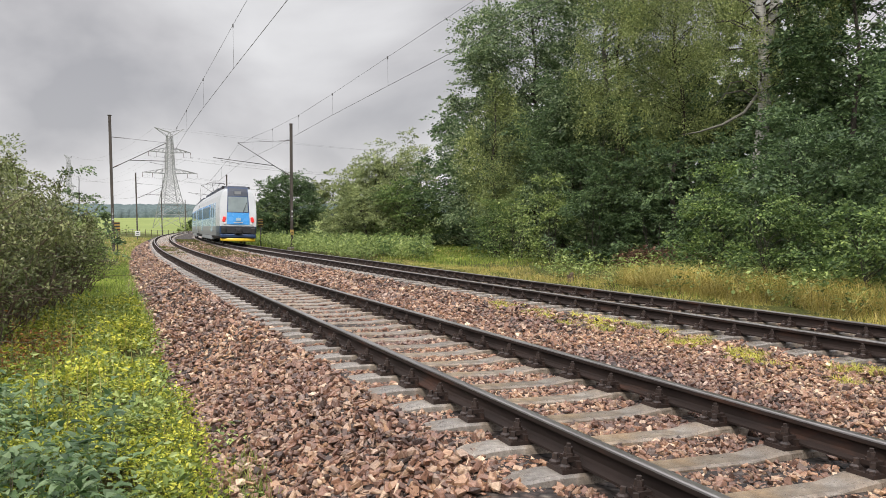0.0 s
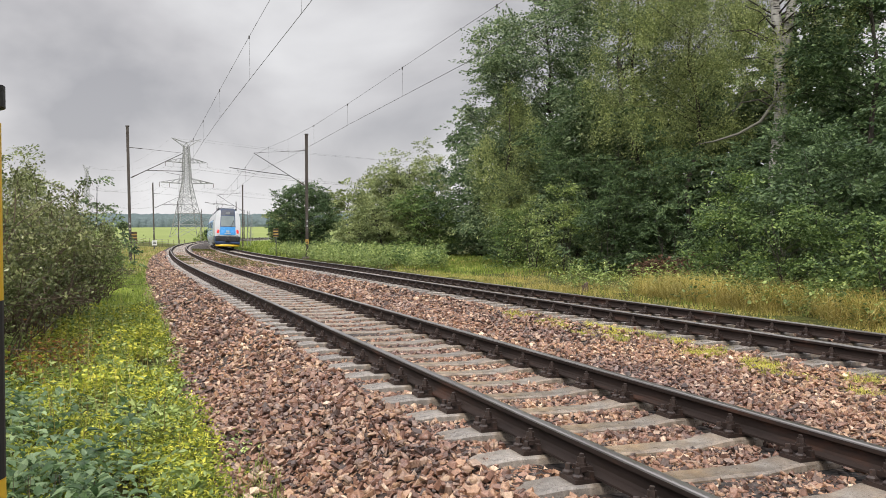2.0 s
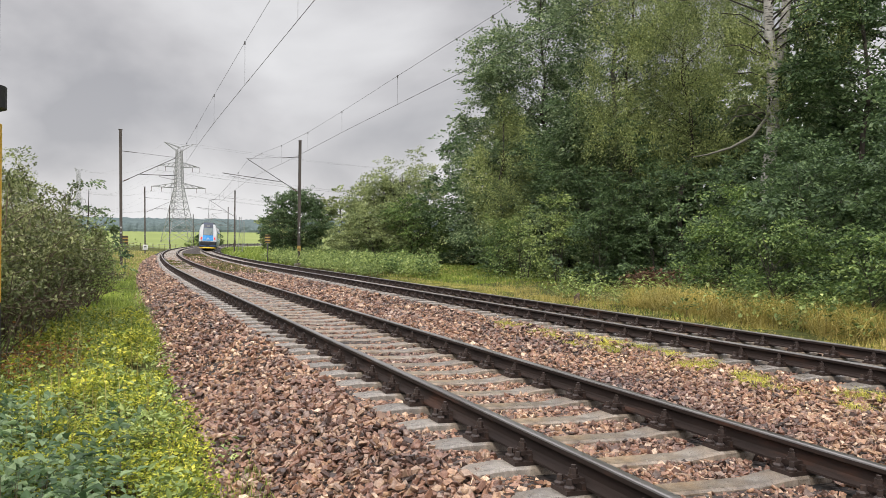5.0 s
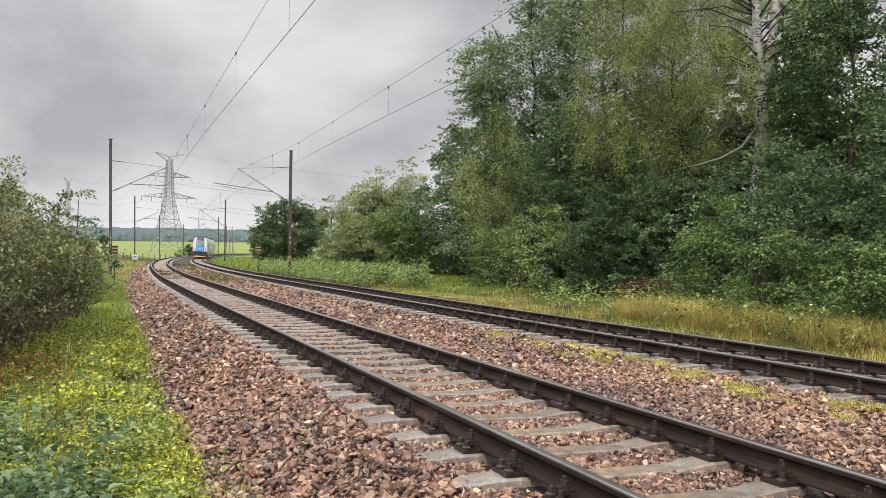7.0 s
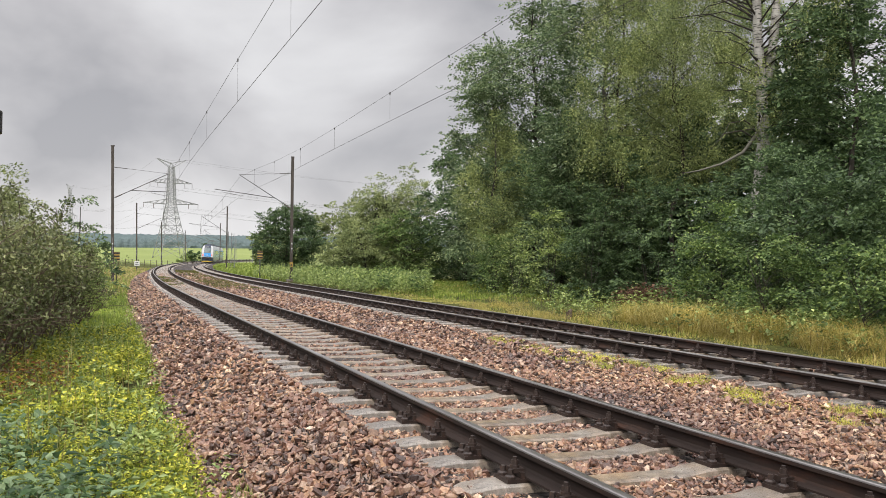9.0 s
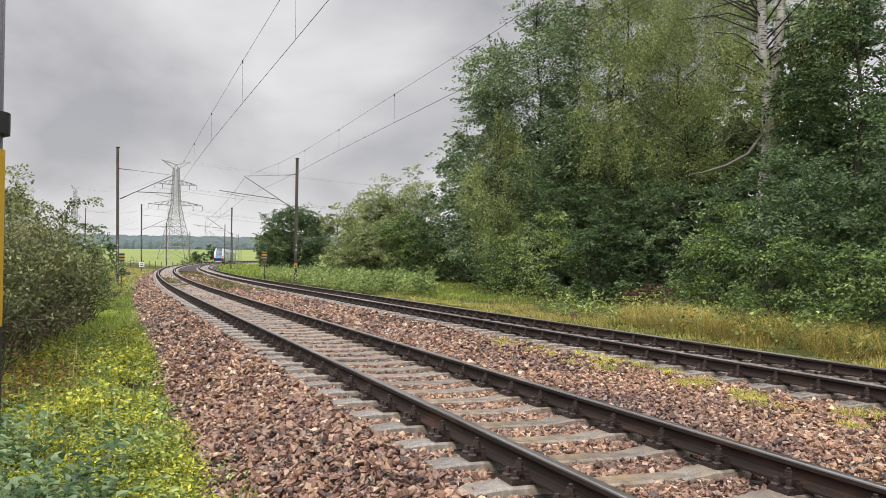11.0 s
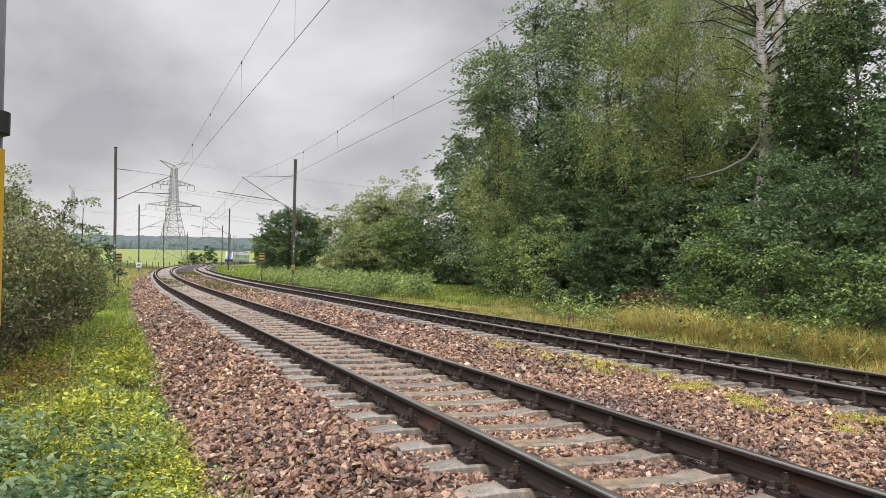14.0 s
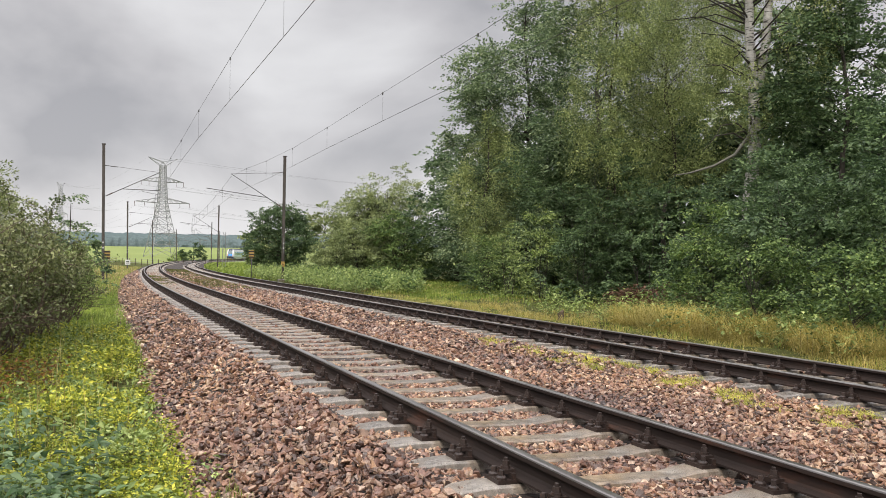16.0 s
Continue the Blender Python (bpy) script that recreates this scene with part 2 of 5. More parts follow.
M_LEAF_BROWN = leaf_mat("withered_fern", (0.085, 0.045, 0.032), (0.17, 0.09, 0.065), (0.27, 0.17, 0.12), 2)
M_GRASS = leaf_mat("green_grass", (0.133, 0.208, 0.036), (0.250, 0.334, 0.065), (0.416, 0.479, 0.131), 0.8)
M_STRAW = leaf_mat("straw_grass", (0.26, 0.22, 0.08), (0.44, 0.37, 0.15), (0.60, 0.52, 0.27), 0.8)
M_GOLD = leaf_mat("golden_grass", (0.30, 0.26, 0.07), (0.52, 0.43, 0.14), (0.72, 0.60, 0.28), 0.9)
M_TURF = leaf_mat("dry_turf", (0.34, 0.31, 0.08), (0.52, 0.46, 0.14), (0.72, 0.62, 0.28), 0.5)
M_TUFT = leaf_mat("yellow_tuft", (0.362, 0.377, 0.072), (0.580, 0.551, 0.131), (0.797, 0.725, 0.246), 2)
M_MOSS = leaf_mat("brown_weed", (0.06, 0.062, 0.018), (0.14, 0.135, 0.04), (0.26, 0.24, 0.085), 0.8)
# aerial haze is painted into this green: paler and bluer than the leaves
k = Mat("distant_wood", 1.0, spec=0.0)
M_FAR_HAZE = k.color(k.ramp(k.noise(0.35, 5, 0.7), [(0.3, (0.075, 0.10, 0.105)), (0.7, (0.13, 0.165, 0.165))])).m

# ---------------------------------------------------------------- mesh tools


def bulk(name, verts, faces, mat, parent=None, smooth=False):
    """One mesh object out of arrays; all faces have the same number of corners."""
    verts, faces = np.asarray(verts, np.float32), np.asarray(faces, np.int32)
    me = bpy.data.meshes.new(name)
    me.vertices.add(len(verts))
    me.vertices.foreach_set("co", verts.ravel())
    n, c = faces.shape
    me.loops.add(n * c)
    me.loops.foreach_set("vertex_index", faces.ravel())
    me.polygons.add(n)
    me.polygons.foreach_set("loop_start", np.arange(0, n * c, c, dtype=np.int32))
    me.polygons.foreach_set("loop_total", np.full(n, c, np.int32))
    me.polygons.foreach_set("use_smooth", np.full(n, smooth))
    me.update(calc_edges=True)
    me.materials.append(mat)
    ob = new(name, me)
    ob.parent = parent
    return ob


class Geo:
    """Gathers boxes, tubes and plates into one mesh."""

    def __init__(self):
        self.v, self.f, self.m = [], [], []

    def add(self, verts, faces, mi=0):
        o = len(self.v)
        self.v += [tuple(p) for p in verts]
        self.f += [tuple(o + i for i in q) for q in faces]
        self.m += [mi] * len(faces)
        return self

    def box(self, c, size, mi=0, turn=None):
        x, y, z = (v / 2 for v in size)
        p = [Vector((a, b, d)) for d in (-z, z) for b in (-y, y) for a in (-x, x)]
        if turn:
            p = [turn @ q for q in p]
        return self.add([q + Vector(c) for q in p], [(0, 2, 3, 1), (4, 5, 7, 6), (0, 1, 5, 4), (2, 6, 7, 3), (0, 4, 6, 2), (1, 3, 7, 5)], mi)

    def tube(self, pts, radii, n=8, mi=0, caps=True):
        pts = [Vector(p) for p in pts]
        if isinstance(radii, (int, float)):
            radii = [radii] * len(pts)
        rings = []
        for i, p in enumerate(pts):
            d = (pts[min(i + 1, len(pts) - 1)] - pts[max(i - 1, 0)]).normalized()
            a = d.cross(Vector((0, 0, 1)) if abs(d.z) < 0.9 else Vector((1, 0, 0))).normalized()
            b = d.cross(a)
            rings.append([p + (a * math.cos(t) + b * math.sin(t)) * radii[i] for t in (2 * math.pi * j / n for j in range(n))])
        fs = [(i * n + j, i * n + (j + 1) % n, (i + 1) * n + (j + 1) % n, (i + 1) * n + j) for i in range(len(pts) - 1) for j in range(n)]
        if caps:
            fs += [tuple(range(n - 1, -1, -1)), tuple((len(pts) - 1) * n + j for j in range(n))]
        return self.add([q for r in rings for q in r], fs, mi)

    def made(self, name, mats, parent=None, label="", smooth=False, bevel=0.0):
        me = bpy.data.meshes.new(name)
        me.from_pydata(self.v, [], self.f)
        for q in mats if isinstance(mats, (list, tuple)) else [mats]:
            me.materials.append(q)
        me.polygons.foreach_set("material_index", self.m)
        if smooth:
            me.polygons.foreach_set("use_smooth", [True] * len(self.f))
        if bevel:
            bm = bmesh.new()
            bm.from_mesh(me)
            bmesh.ops.bevel(bm, geom=[e for e in bm.edges if e.calc_face_angle(0) > 0.5], offset=bevel, segments=1, affect="EDGES")
            bm.to_mesh(me)
            bm.free()
        me.update()
        ob = new(name, me)
        ob.parent = parent
        return tagged(ob, label)


def empty(name, m=None):
    e = new(name)
    e.empty_display_size = 0.2
    if m is not None:
        e.matrix_basis = m
    return e


RNG = np.random.default_rng(7)


def unit(v):
    return v / np.maximum(np.linalg.norm(v, axis=-1, keepdims=True), 1e-9)


def leaf_quads(p, way, length, width, fold=0.25, face=None):
    """Four-cornered leaves that start at p and point along way; face: the way their upper side tends to look."""
    n = len(p)
    side = unit(np.cross(way, RNG.normal(size=(n, 3)) * (1.0 if face is None else 0.55) + (0 if face is None else face)))
    up = np.cross(side, way)
    length, width = np.broadcast_to(length, n)[:, None], np.broadcast_to(width, n)[:, None]
    mid = p + way * length * 0.45
    v = np.stack([p, mid + side * width / 2 + up * width * fold, p + way * length, mid - side * width / 2 + up * width * fold], 1)
    return v.reshape(-1, 3), np.arange(4 * n).reshape(n, 4)


def big_leaves(p, way, up0, length, width, fold=0.3, curl=0.35):
    """Leaves of eight triangles, folded along the midrib and bent over towards the tip."""
    n = len(p)
    side = unit(np.cross(way, up0))
    up = np.cross(side, way)
    L, W = np.broadcast_to(length, n)[:, None], np.broadcast_to(width, n)[:, None]

    def at(t, w, h):
        return p + way * L * t + side * W * w + up * (W * h - L * curl * t * t)
    v = np.stack([at(0, 0, 0), at(0.33, 0, 0), at(0.68, 0, 0), at(1, 0, 0), at(0.30, 0.5, fold), at(0.66, 0.36, fold * 0.7), at(0.30, -0.5, fold), at(0.66, -0.36, fold * 0.7)], 1)
    f = np.array([(0, 4, 1), (1, 4, 5), (1, 5, 2), (2, 5, 3), (0, 1, 6), (1, 7, 6), (1, 2, 7), (2, 3, 7)])
    return v.reshape(-1, 3), (f[None] + 8 * np.arange(n)[:, None, None]).reshape(-1, 3)


def blades(p, height, width, lean=0.5):
    """Grass blades: a lower and an upper piece, bent over."""
    n = len(p)
    a = RNG.uniform(0, 2 * np.pi, n)
    d = np.stack([np.cos(a), np.sin(a), np.zeros(n)], 1)
    s = np.stack([-np.sin(a), np.cos(a), np.zeros(n)], 1)
    h, w = np.broadcast_to(height, n)[:, None], np.broadcast_to(width, n)[:, None]
    k = RNG.uniform(0.1, 1.0, (n, 1)) * lean
    z = np.array([0, 0, 1.0])
    m = p + z * h * 0.6 + d * h * k * 0.35
    t = p + z * h * (1 - 0.35 * k) + d * h * k
    v = np.stack([p - s * w / 2, p + s * w / 2, m + s * w * 0.4, m - s * w * 0.4, t], 1)
    f = np.array([(0, 1, 2), (0, 2, 3), (3, 2, 4)])
    return v.reshape(-1, 3), (f[None] + 5 * np.arange(n)[:, None, None]).reshape(-1, 3)


# ---------------------------------------------------------------- the line of the railway
CURVE_S = [-20, 15, 35, 55, 75, 95, 120, 150, 180, 210, 240, 270, 350]
CURVE_K = [-0.0015, -0.00018, 0.0018, 0.00052, 0.00096, 0.00064, 0.00092, 0.00119, 0.00063, 0.00065, 0.00071, 0.00114, 0.00164]
RISE_S = [-20, 30, 60, 100, 150, 220, 350]
RISE_Z = [0.018, -0.030, -0.154, -0.227, -0.316, -0.233, -0.335]
APART, CANT, LOWER = 4.78, 0.0354, -0.086
_s = np.arange(-40, 470, 0.5)
_k = np.interp(_s, CURVE_S, CURVE_K)
_th = np.cumsum(_k) * 0.5
_th += -0.0045 - np.interp(0, _s, _th)
_x, _y = np.cumsum(np.sin(_th)) * 0.5, np.cumsum(np.cos(_th)) * 0.5
_x += 3.082 - np.interp(0, _s, _x)
_y -= np.interp(0, _s, _y)
_z = np.interp(_s, RISE_S, RISE_Z)


def line(s):
    return tuple(np.interp(s, _s, q) for q in (_x, _y, _z, _th))


def on(s, off=0.0, z=0.0):
    """The place off metres right of the near track's middle at chainage s, z above its rail level."""
    x, y, zr, th = line(s)
    return np.stack([x + off * np.cos(th), y - off * np.sin(th), zr + z], -1)


def track_frame(s, off=0.0, drop=0.0):
    """Pose on a track: x across to the right, y along, z up, leaning with the cant."""
    x, y, z, th = (float(q) for q in line(s))
    return Matrix.Translation((x + off * math.cos(th), y - off * math.sin(th), z + drop)) @ Matrix.Rotation(-th, 4, "Z") @ Matrix.Rotation(CANT, 4, "Y")


def smooth01(v, a, b):
    t = np.clip((v - a) / (b - a), 0, 1)
    return t * t * (3 - 2 * t)


def offset_of(x, y):
    """How far right of the near track's middle a place lies, and its chainage, nearly."""
    s = np.asarray(y, float)
    for _ in range(2):
        cx, cy, _z0, th = line(s)
        s = s + (y - cy) * np.cos(th) + (x - cx) * np.sin(th)
    cx, cy, _z0, th = line(s)
    return (x - cx) * np.cos(th) - (y - cy) * np.sin(th), s


def ground_z(x, y):
    x, y = np.asarray(x, float), np.asarray(y, float)
    off, s = offset_of(x, np.clip(y, -39, 440))
    zr = np.interp(s, _s, _z)
    base = zr - 0.66 + 0.10 * smooth01(-off, 2.4, 6) + 0.04 * np.sin(x * 0.9) * np.cos(y * 0.6)
    base = base - 0.3 * smooth01(off, -2.2, -1.2) * smooth01(-off, -APART - 2.0, -APART - 1.0)
    base = base + 0.12 * smooth01(off, APART + 2.4, APART + 3.5)
    left = smooth01(-off, 3.5, 12)
    rise = np.interp(y, [0, 60, 110, 180, 280, 600, 1000, 2500], [0, 0, 0.25, 0.75, 1.15, 5, 12.0, 14])
    far = np.interp(y, [0, 340, 420, 600, 1000, 2500], [0, 0, 0.5, 4, 12.0, 14])
    return base + left * rise + (1 - left) * far


# ---------------------------------------------------------------- ground
def make_ground():
    xs = np.unique(np.round(np.concatenate([-np.geomspace(14, 1600, 34), np.arange(-14, 40, 0.6), np.geomspace(40, 1600, 30)]), 2))
    ys = np.unique(np.round(np.concatenate([np.arange(-60, 0, 4), np.arange(0, 70, 0.8), np.arange(70, 420, 4), np.geomspace(420, 3200, 34)]), 2))
    X, Y = np.meshgrid(xs, ys)
    Z = ground_z(X, Y) + 0.03 * RNG.normal(size=X.shape) * (Y < 70)
    v = np.stack([X, Y, Z], -1).reshape(-1, 3)
    n, m = len(ys), len(xs)
    i = (np.arange(n - 1)[:, None] * m + np.arange(m - 1)[None]).ravel()
    g = bulk("ground", v, np.stack([i, i + 1, i + m + 1, i + m], 1), M_GROUND, smooth=True)
    return tagged(g, "rough grassy ground with a sown green field beyond the railway", "ground", kind="structure")


make_ground()

# cross-section of the ballast: offset from the near track's middle, height over its rails
BED_O = [-2.75, -2.45, -1.95, -1.5, -1.22, -1.0, 0, 1.05, 1.3, 1.7, 2.4, 3.1, 3.5, APART - 1.0, APART, APART + 1.3, APART + 1.6, APART + 2.2, APART + 2.6]
BED_Z = [-0.82, -0.66, -0.41, -0.175, -0.169, -0.197, -0.234, -0.257, -0.245, -0.262, -0.31, -0.32, -0.285, -0.278, -0.308, -0.345, -0.41, -0.60, -0.90]


def bed_z(off):
    return np.interp(off, BED_O, BED_Z)


def make_bed():
    ss = np.concatenate([np.arange(-12, 60, 0.5), np.arange(60, 440, 2.5)])
    rows = []
    for o in BED_O:
        p = on(ss, o, bed_z(o))
        p[:, 2] += RNG.normal(size=len(ss)) * 0.012
        rows.append(p)
    v = np.stack(rows, 1).reshape(-1, 3)
    m = len(BED_O)
    i = (np.arange(len(ss) - 1)[:, None] * m + np.arange(m - 1)[None]).ravel()
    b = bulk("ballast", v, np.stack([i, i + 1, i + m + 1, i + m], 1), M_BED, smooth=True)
    return tagged(b, "bed of reddish-brown crushed stone under both railway tracks", "ballast", kind="structure")


ballast = make_bed()

# ---------------------------------------------------------------- rails and sleepers
# half of the rail's cross-section from the running surface down: across, height
RAIL_HALF = [(0.0, 0.0), (0.022, -0.001), (0.031, -0.006), (0.0335, -0.014), (0.0335, -0.037), (0.012, -0.047), (0.0075, -0.06), (0.0075, -0.105),
             (0.018, -0.122), (0.0625, -0.136), (0.0625, -0.149)]


def make_rail(parent, off, side, drop):
    prof = [(-a, b) for a, b in RAIL_HALF[:0:-1]] + RAIL_HALF
    ss = np.concatenate([np.arange(-12, 70, 0.5), np.arange(70, 440, 2.5)])
    x, y, z, th = line(ss)
    vs = []
    for a, b in prof:
        u = side * 0.7535 + a
        o = off + u + b * CANT
        vs.append(np.stack([x + o * np.cos(th), y - o * np.sin(th), z + drop + b - u * CANT], -1))
    v = np.stack(vs, 1).reshape(-1, 3)
    m = len(prof)
    i, j = np.meshgrid(np.arange(len(ss) - 1) * m, np.arange(m), indexing="ij")
    k1 = (j + 1) % m
    f = np.stack([i + j, i + m + j, i + m + k1, i + k1], -1).reshape(-1, 4)
    ob = bulk("rail", v, f, M_RAIL, parent)
    ob.data.materials.append(M_HEAD)
    top = np.tile([1 if 7 <= q <= 12 else 0 for q in range(m)], len(ss) - 1).astype(np.int32)
    ob.data.polygons.foreach_set("material_index", top)
    return tagged(ob, "rusty steel rail with a worn bright head")


def sleeper_geo():
    g = Geo()
    # across, top height, half width on top: raised seats, lower waist, sloping ends
    st = [(-1.21, -0.205, 0.085), (-1.17, -0.187, 0.088), (-1.0, -0.172, 0.093), (-0.56, -0.172, 0.093), (-0.34, -0.202, 0.082), (0.34, -0.202, 0.082), (0.56, -0.172, 0.093),
          (1.0, -0.172, 0.093), (1.17, -0.187, 0.088), (1.21, -0.205, 0.085)]
    v = []
    for x, z, w in st:
        e = 0.02 if abs(x) > 1.2 else 0.0
        v += [(x + math.copysign(e, x), -w - 0.045, -0.40), (x, -w - 0.012, z - 0.014), (x, -w + 0.004, z), (x, w - 0.004, z), (x, w + 0.012, z - 0.014), (x + math.copysign(e, x), w + 0.045, -0.40)]
    f = [(i * 6 + j, i * 6 + j + 1, i * 6 + 7 + j, i * 6 + 6 + j) for i in range(len(st) - 1) for j in range(5)]
    f += [(5, 4, 3, 2, 1, 0), tuple((len(st) - 1) * 6 + j for j in range(6))]
    return g.add(v, f)


def hexnut(g, x, y, z, r, h, n=6):
    g.tube([(x, y, z), (x, y, z + h)], [r, r * 0.94], n)


def fastening_geo(fine=True):
    """A ribbed plate with two clips, their bolts and four coach screws, about the rail's middle."""
    g = Geo()
    g.box((0, 0, -0.160), (0.36, 0.165, 0.024))
    for s in (-1, 1):
        g.box((s * 0.076, 0, -0.134), (0.026, 0.155, 0.044))
        g.box((s * 0.086, 0, -0.108), (0.072, 0.085, 0.026))
        g.tube([(s * 0.095, 0, -0.096), (s * 0.095, 0, -0.080)], 0.031, 8)
        hexnut(g, s * 0.095, 0, -0.082, 0.024, 0.032)
        if fine:
            g.tube([(s * 0.095, 0, -0.05), (s * 0.095, 0, -0.032)], 0.0135, 6)
            for y in (-0.05, 0.05):
                g.tube([(s * 0.146, y, -0.150), (s * 0.146, y, -0.134), (s * 0.146, y, -0.124)], [0.033, 0.033, 0.021], 7)
                hexnut(g, s * 0.146, y, -0.125, 0.020, 0.032, 4)
    return g


def make_track(off, drop, first, s_end, label):
    """A track with its rails; sleepers of their own along the stretch beside the camera, joined ones beyond."""
    tr = empty("railway_track", track_frame(0, off, drop))
    inv = tr.matrix_basis.inverted()
    tagged(tr, label, "railway track", "railway tracks", kind="structure")
    for side in (-1, 1):
        r = make_rail(tr, off, side, drop)
        r.matrix_parent_inverse = inv
    sl, fa = sleeper_geo(), fastening_geo()
    rnd = random.Random(int(off * 10) + 3)
    s, me_s, me_f, far = first, None, None, []
    while s < 300:
        m = track_frame(s + rnd.uniform(-0.012, 0.012), off, drop + rnd.uniform(-0.004, 0.003)) @ Matrix.Rotation(radians(rnd.uniform(-0.7, 0.7)), 4, "Z")
        if s < s_end:
            if me_s is None:
                ob = sl.made("sleeper", M_CONC, tr)
                me_s = ob.data
            else:
                ob = new("sleeper", me_s)
                ob.parent = tr
            ob.matrix_basis = inv @ m
            for side in (-1, 1):
                if me_f is None:
                    fo = fa.made("fastening", M_IRON, ob, "dark rusty rail clip with bolts")
                    me_f = fo.data
                else:
                    fo = new("fastening", me_f)
                    fo.parent = ob
                fo.matrix_basis = pose(side * 0.7535, 0, 0, 0, 0, rnd.uniform(-2, 2))
        else:
            far.append(m)
        s += 0.6 if off < 1 else 0.595
    for name, geo, mat, spots in (("distant_sleepers", sl, M_CONC, (0,)), ("distant_fastenings", fastening_geo(False), M_IRON, (-0.7535, 0.7535))):
        v0 = np.array(geo.v)
        vs, fs, o = [], [], 0
        for m in far[: 110 if mat is M_IRON else 999]:
            for u in spots:
                a = np.array(m)
                vs.append((v0 + [u, 0, 0]) @ a[:3, :3].T + a[:3, 3])
                fs += [tuple(o + i for i in q) for q in geo.f]
                o += len(v0)
        me = bpy.data.meshes.new(name)
        me.from_pydata(np.concatenate(vs).tolist(), [], fs)
        me.materials.append(mat)
        ob = new(name, me)
        ob.parent = tr
        ob.matrix_parent_inverse = inv
        tagged(ob, kind="stuff")
    return tr


near_track = make_track(0.0, 0.0, 3.648 - 0.6 * 25, 75, "near railway track of rusty rails on grey concrete sleepers")
far_track = make_track(APART, LOWER, 7.0 - 0.595 * 31, 80, "second railway track on concrete sleepers that carries the train")


# ---------------------------------------------------------------- ballast stones
def stone_shapes(n, seed):
    """Angular broken stones: hulls of a few points each, about one unit across."""
    out, rnd = [], random.Random(seed)
    while len(out) < n:
        bm = bmesh.new()
        sx, sy, sz = 0.5, rnd.uniform(0.26, 0.44), rnd.uniform(0.11, 0.24)
        for q in range(8):
            c = Vector((sx if q & 1 else -sx, sy if q & 2 else -sy, sz if q & 4 else -sz))
            if rnd.random() < 0.25:
                c = Vector((c.x * rnd.uniform(0.1, 0.7), c.y * rnd.uniform(0.4, 1.0), c.z))
            bm.verts.new(c + Vector((rnd.uniform(-1, 1), rnd.uniform(-1, 1), rnd.uniform(-0.7, 0.7))) * 0.15)
        h = bmesh.ops.convex_hull(bm, input=bm.verts)
        bmesh.ops.delete(bm, geom=[e for e in h["geom_interior"] if isinstance(e, bmesh.types.BMVert)], context="VERTS")
        bm.verts.index_update()
        v, f = np.array([q.co[:] for q in bm.verts]), np.array([[q.index for q in p.verts] for p in bm.faces if len(p.verts) == 3])
        bm.free()
        if len(f) >= 10:
            out.append((v, f))
    return out


SHAPES = stone_shapes(28, 5)


def turns(n):
    q = unit(RNG.normal(size=(n, 4)) * np.array([1.0, 0.36, 0.36, 1.0]))
    w, x, y, z = q.T
    return np.stack([1 - 2 * (y * y + z * z), 2 * (x * y - z * w), 2 * (x * z + y * w), 2 * (x * y + z * w), 1 - 2 * (x * x + z * z), 2 * (y * z - x * w),
                     2 * (x * z - y * w), 2 * (y * z + x * w), 1 - 2 * (x * x + y * y)], 1).reshape(n, 3, 3)


def stone_spots(s0, s1, o0, o1, per):
    n = int((s1 - s0) * (o1 - o0) * per)
    s, o = RNG.uniform(s0, s1, n), RNG.uniform(o0, o1, n)
    p = on(s, o, bed_z(o))
    return p, s, o


def clear_of_sleepers(s, o):
    a = np.abs(((s - 3.648 + 0.3) % 0.6) - 0.3)
    b = np.abs(((s - 7.0 + 0.2975) % 0.595) - 0.2975)
    one = (o > -1.06) & (o < 1.2) & (a < 0.112)
    two = (np.abs(o - APART) < 1.26) & (b < 0.112)
    rail = np.minimum(np.abs(np.abs(o) - 0.7535), np.abs(np.abs(o - APART) - 0.7535)) < 0.085
    return ~(one | two | rail)


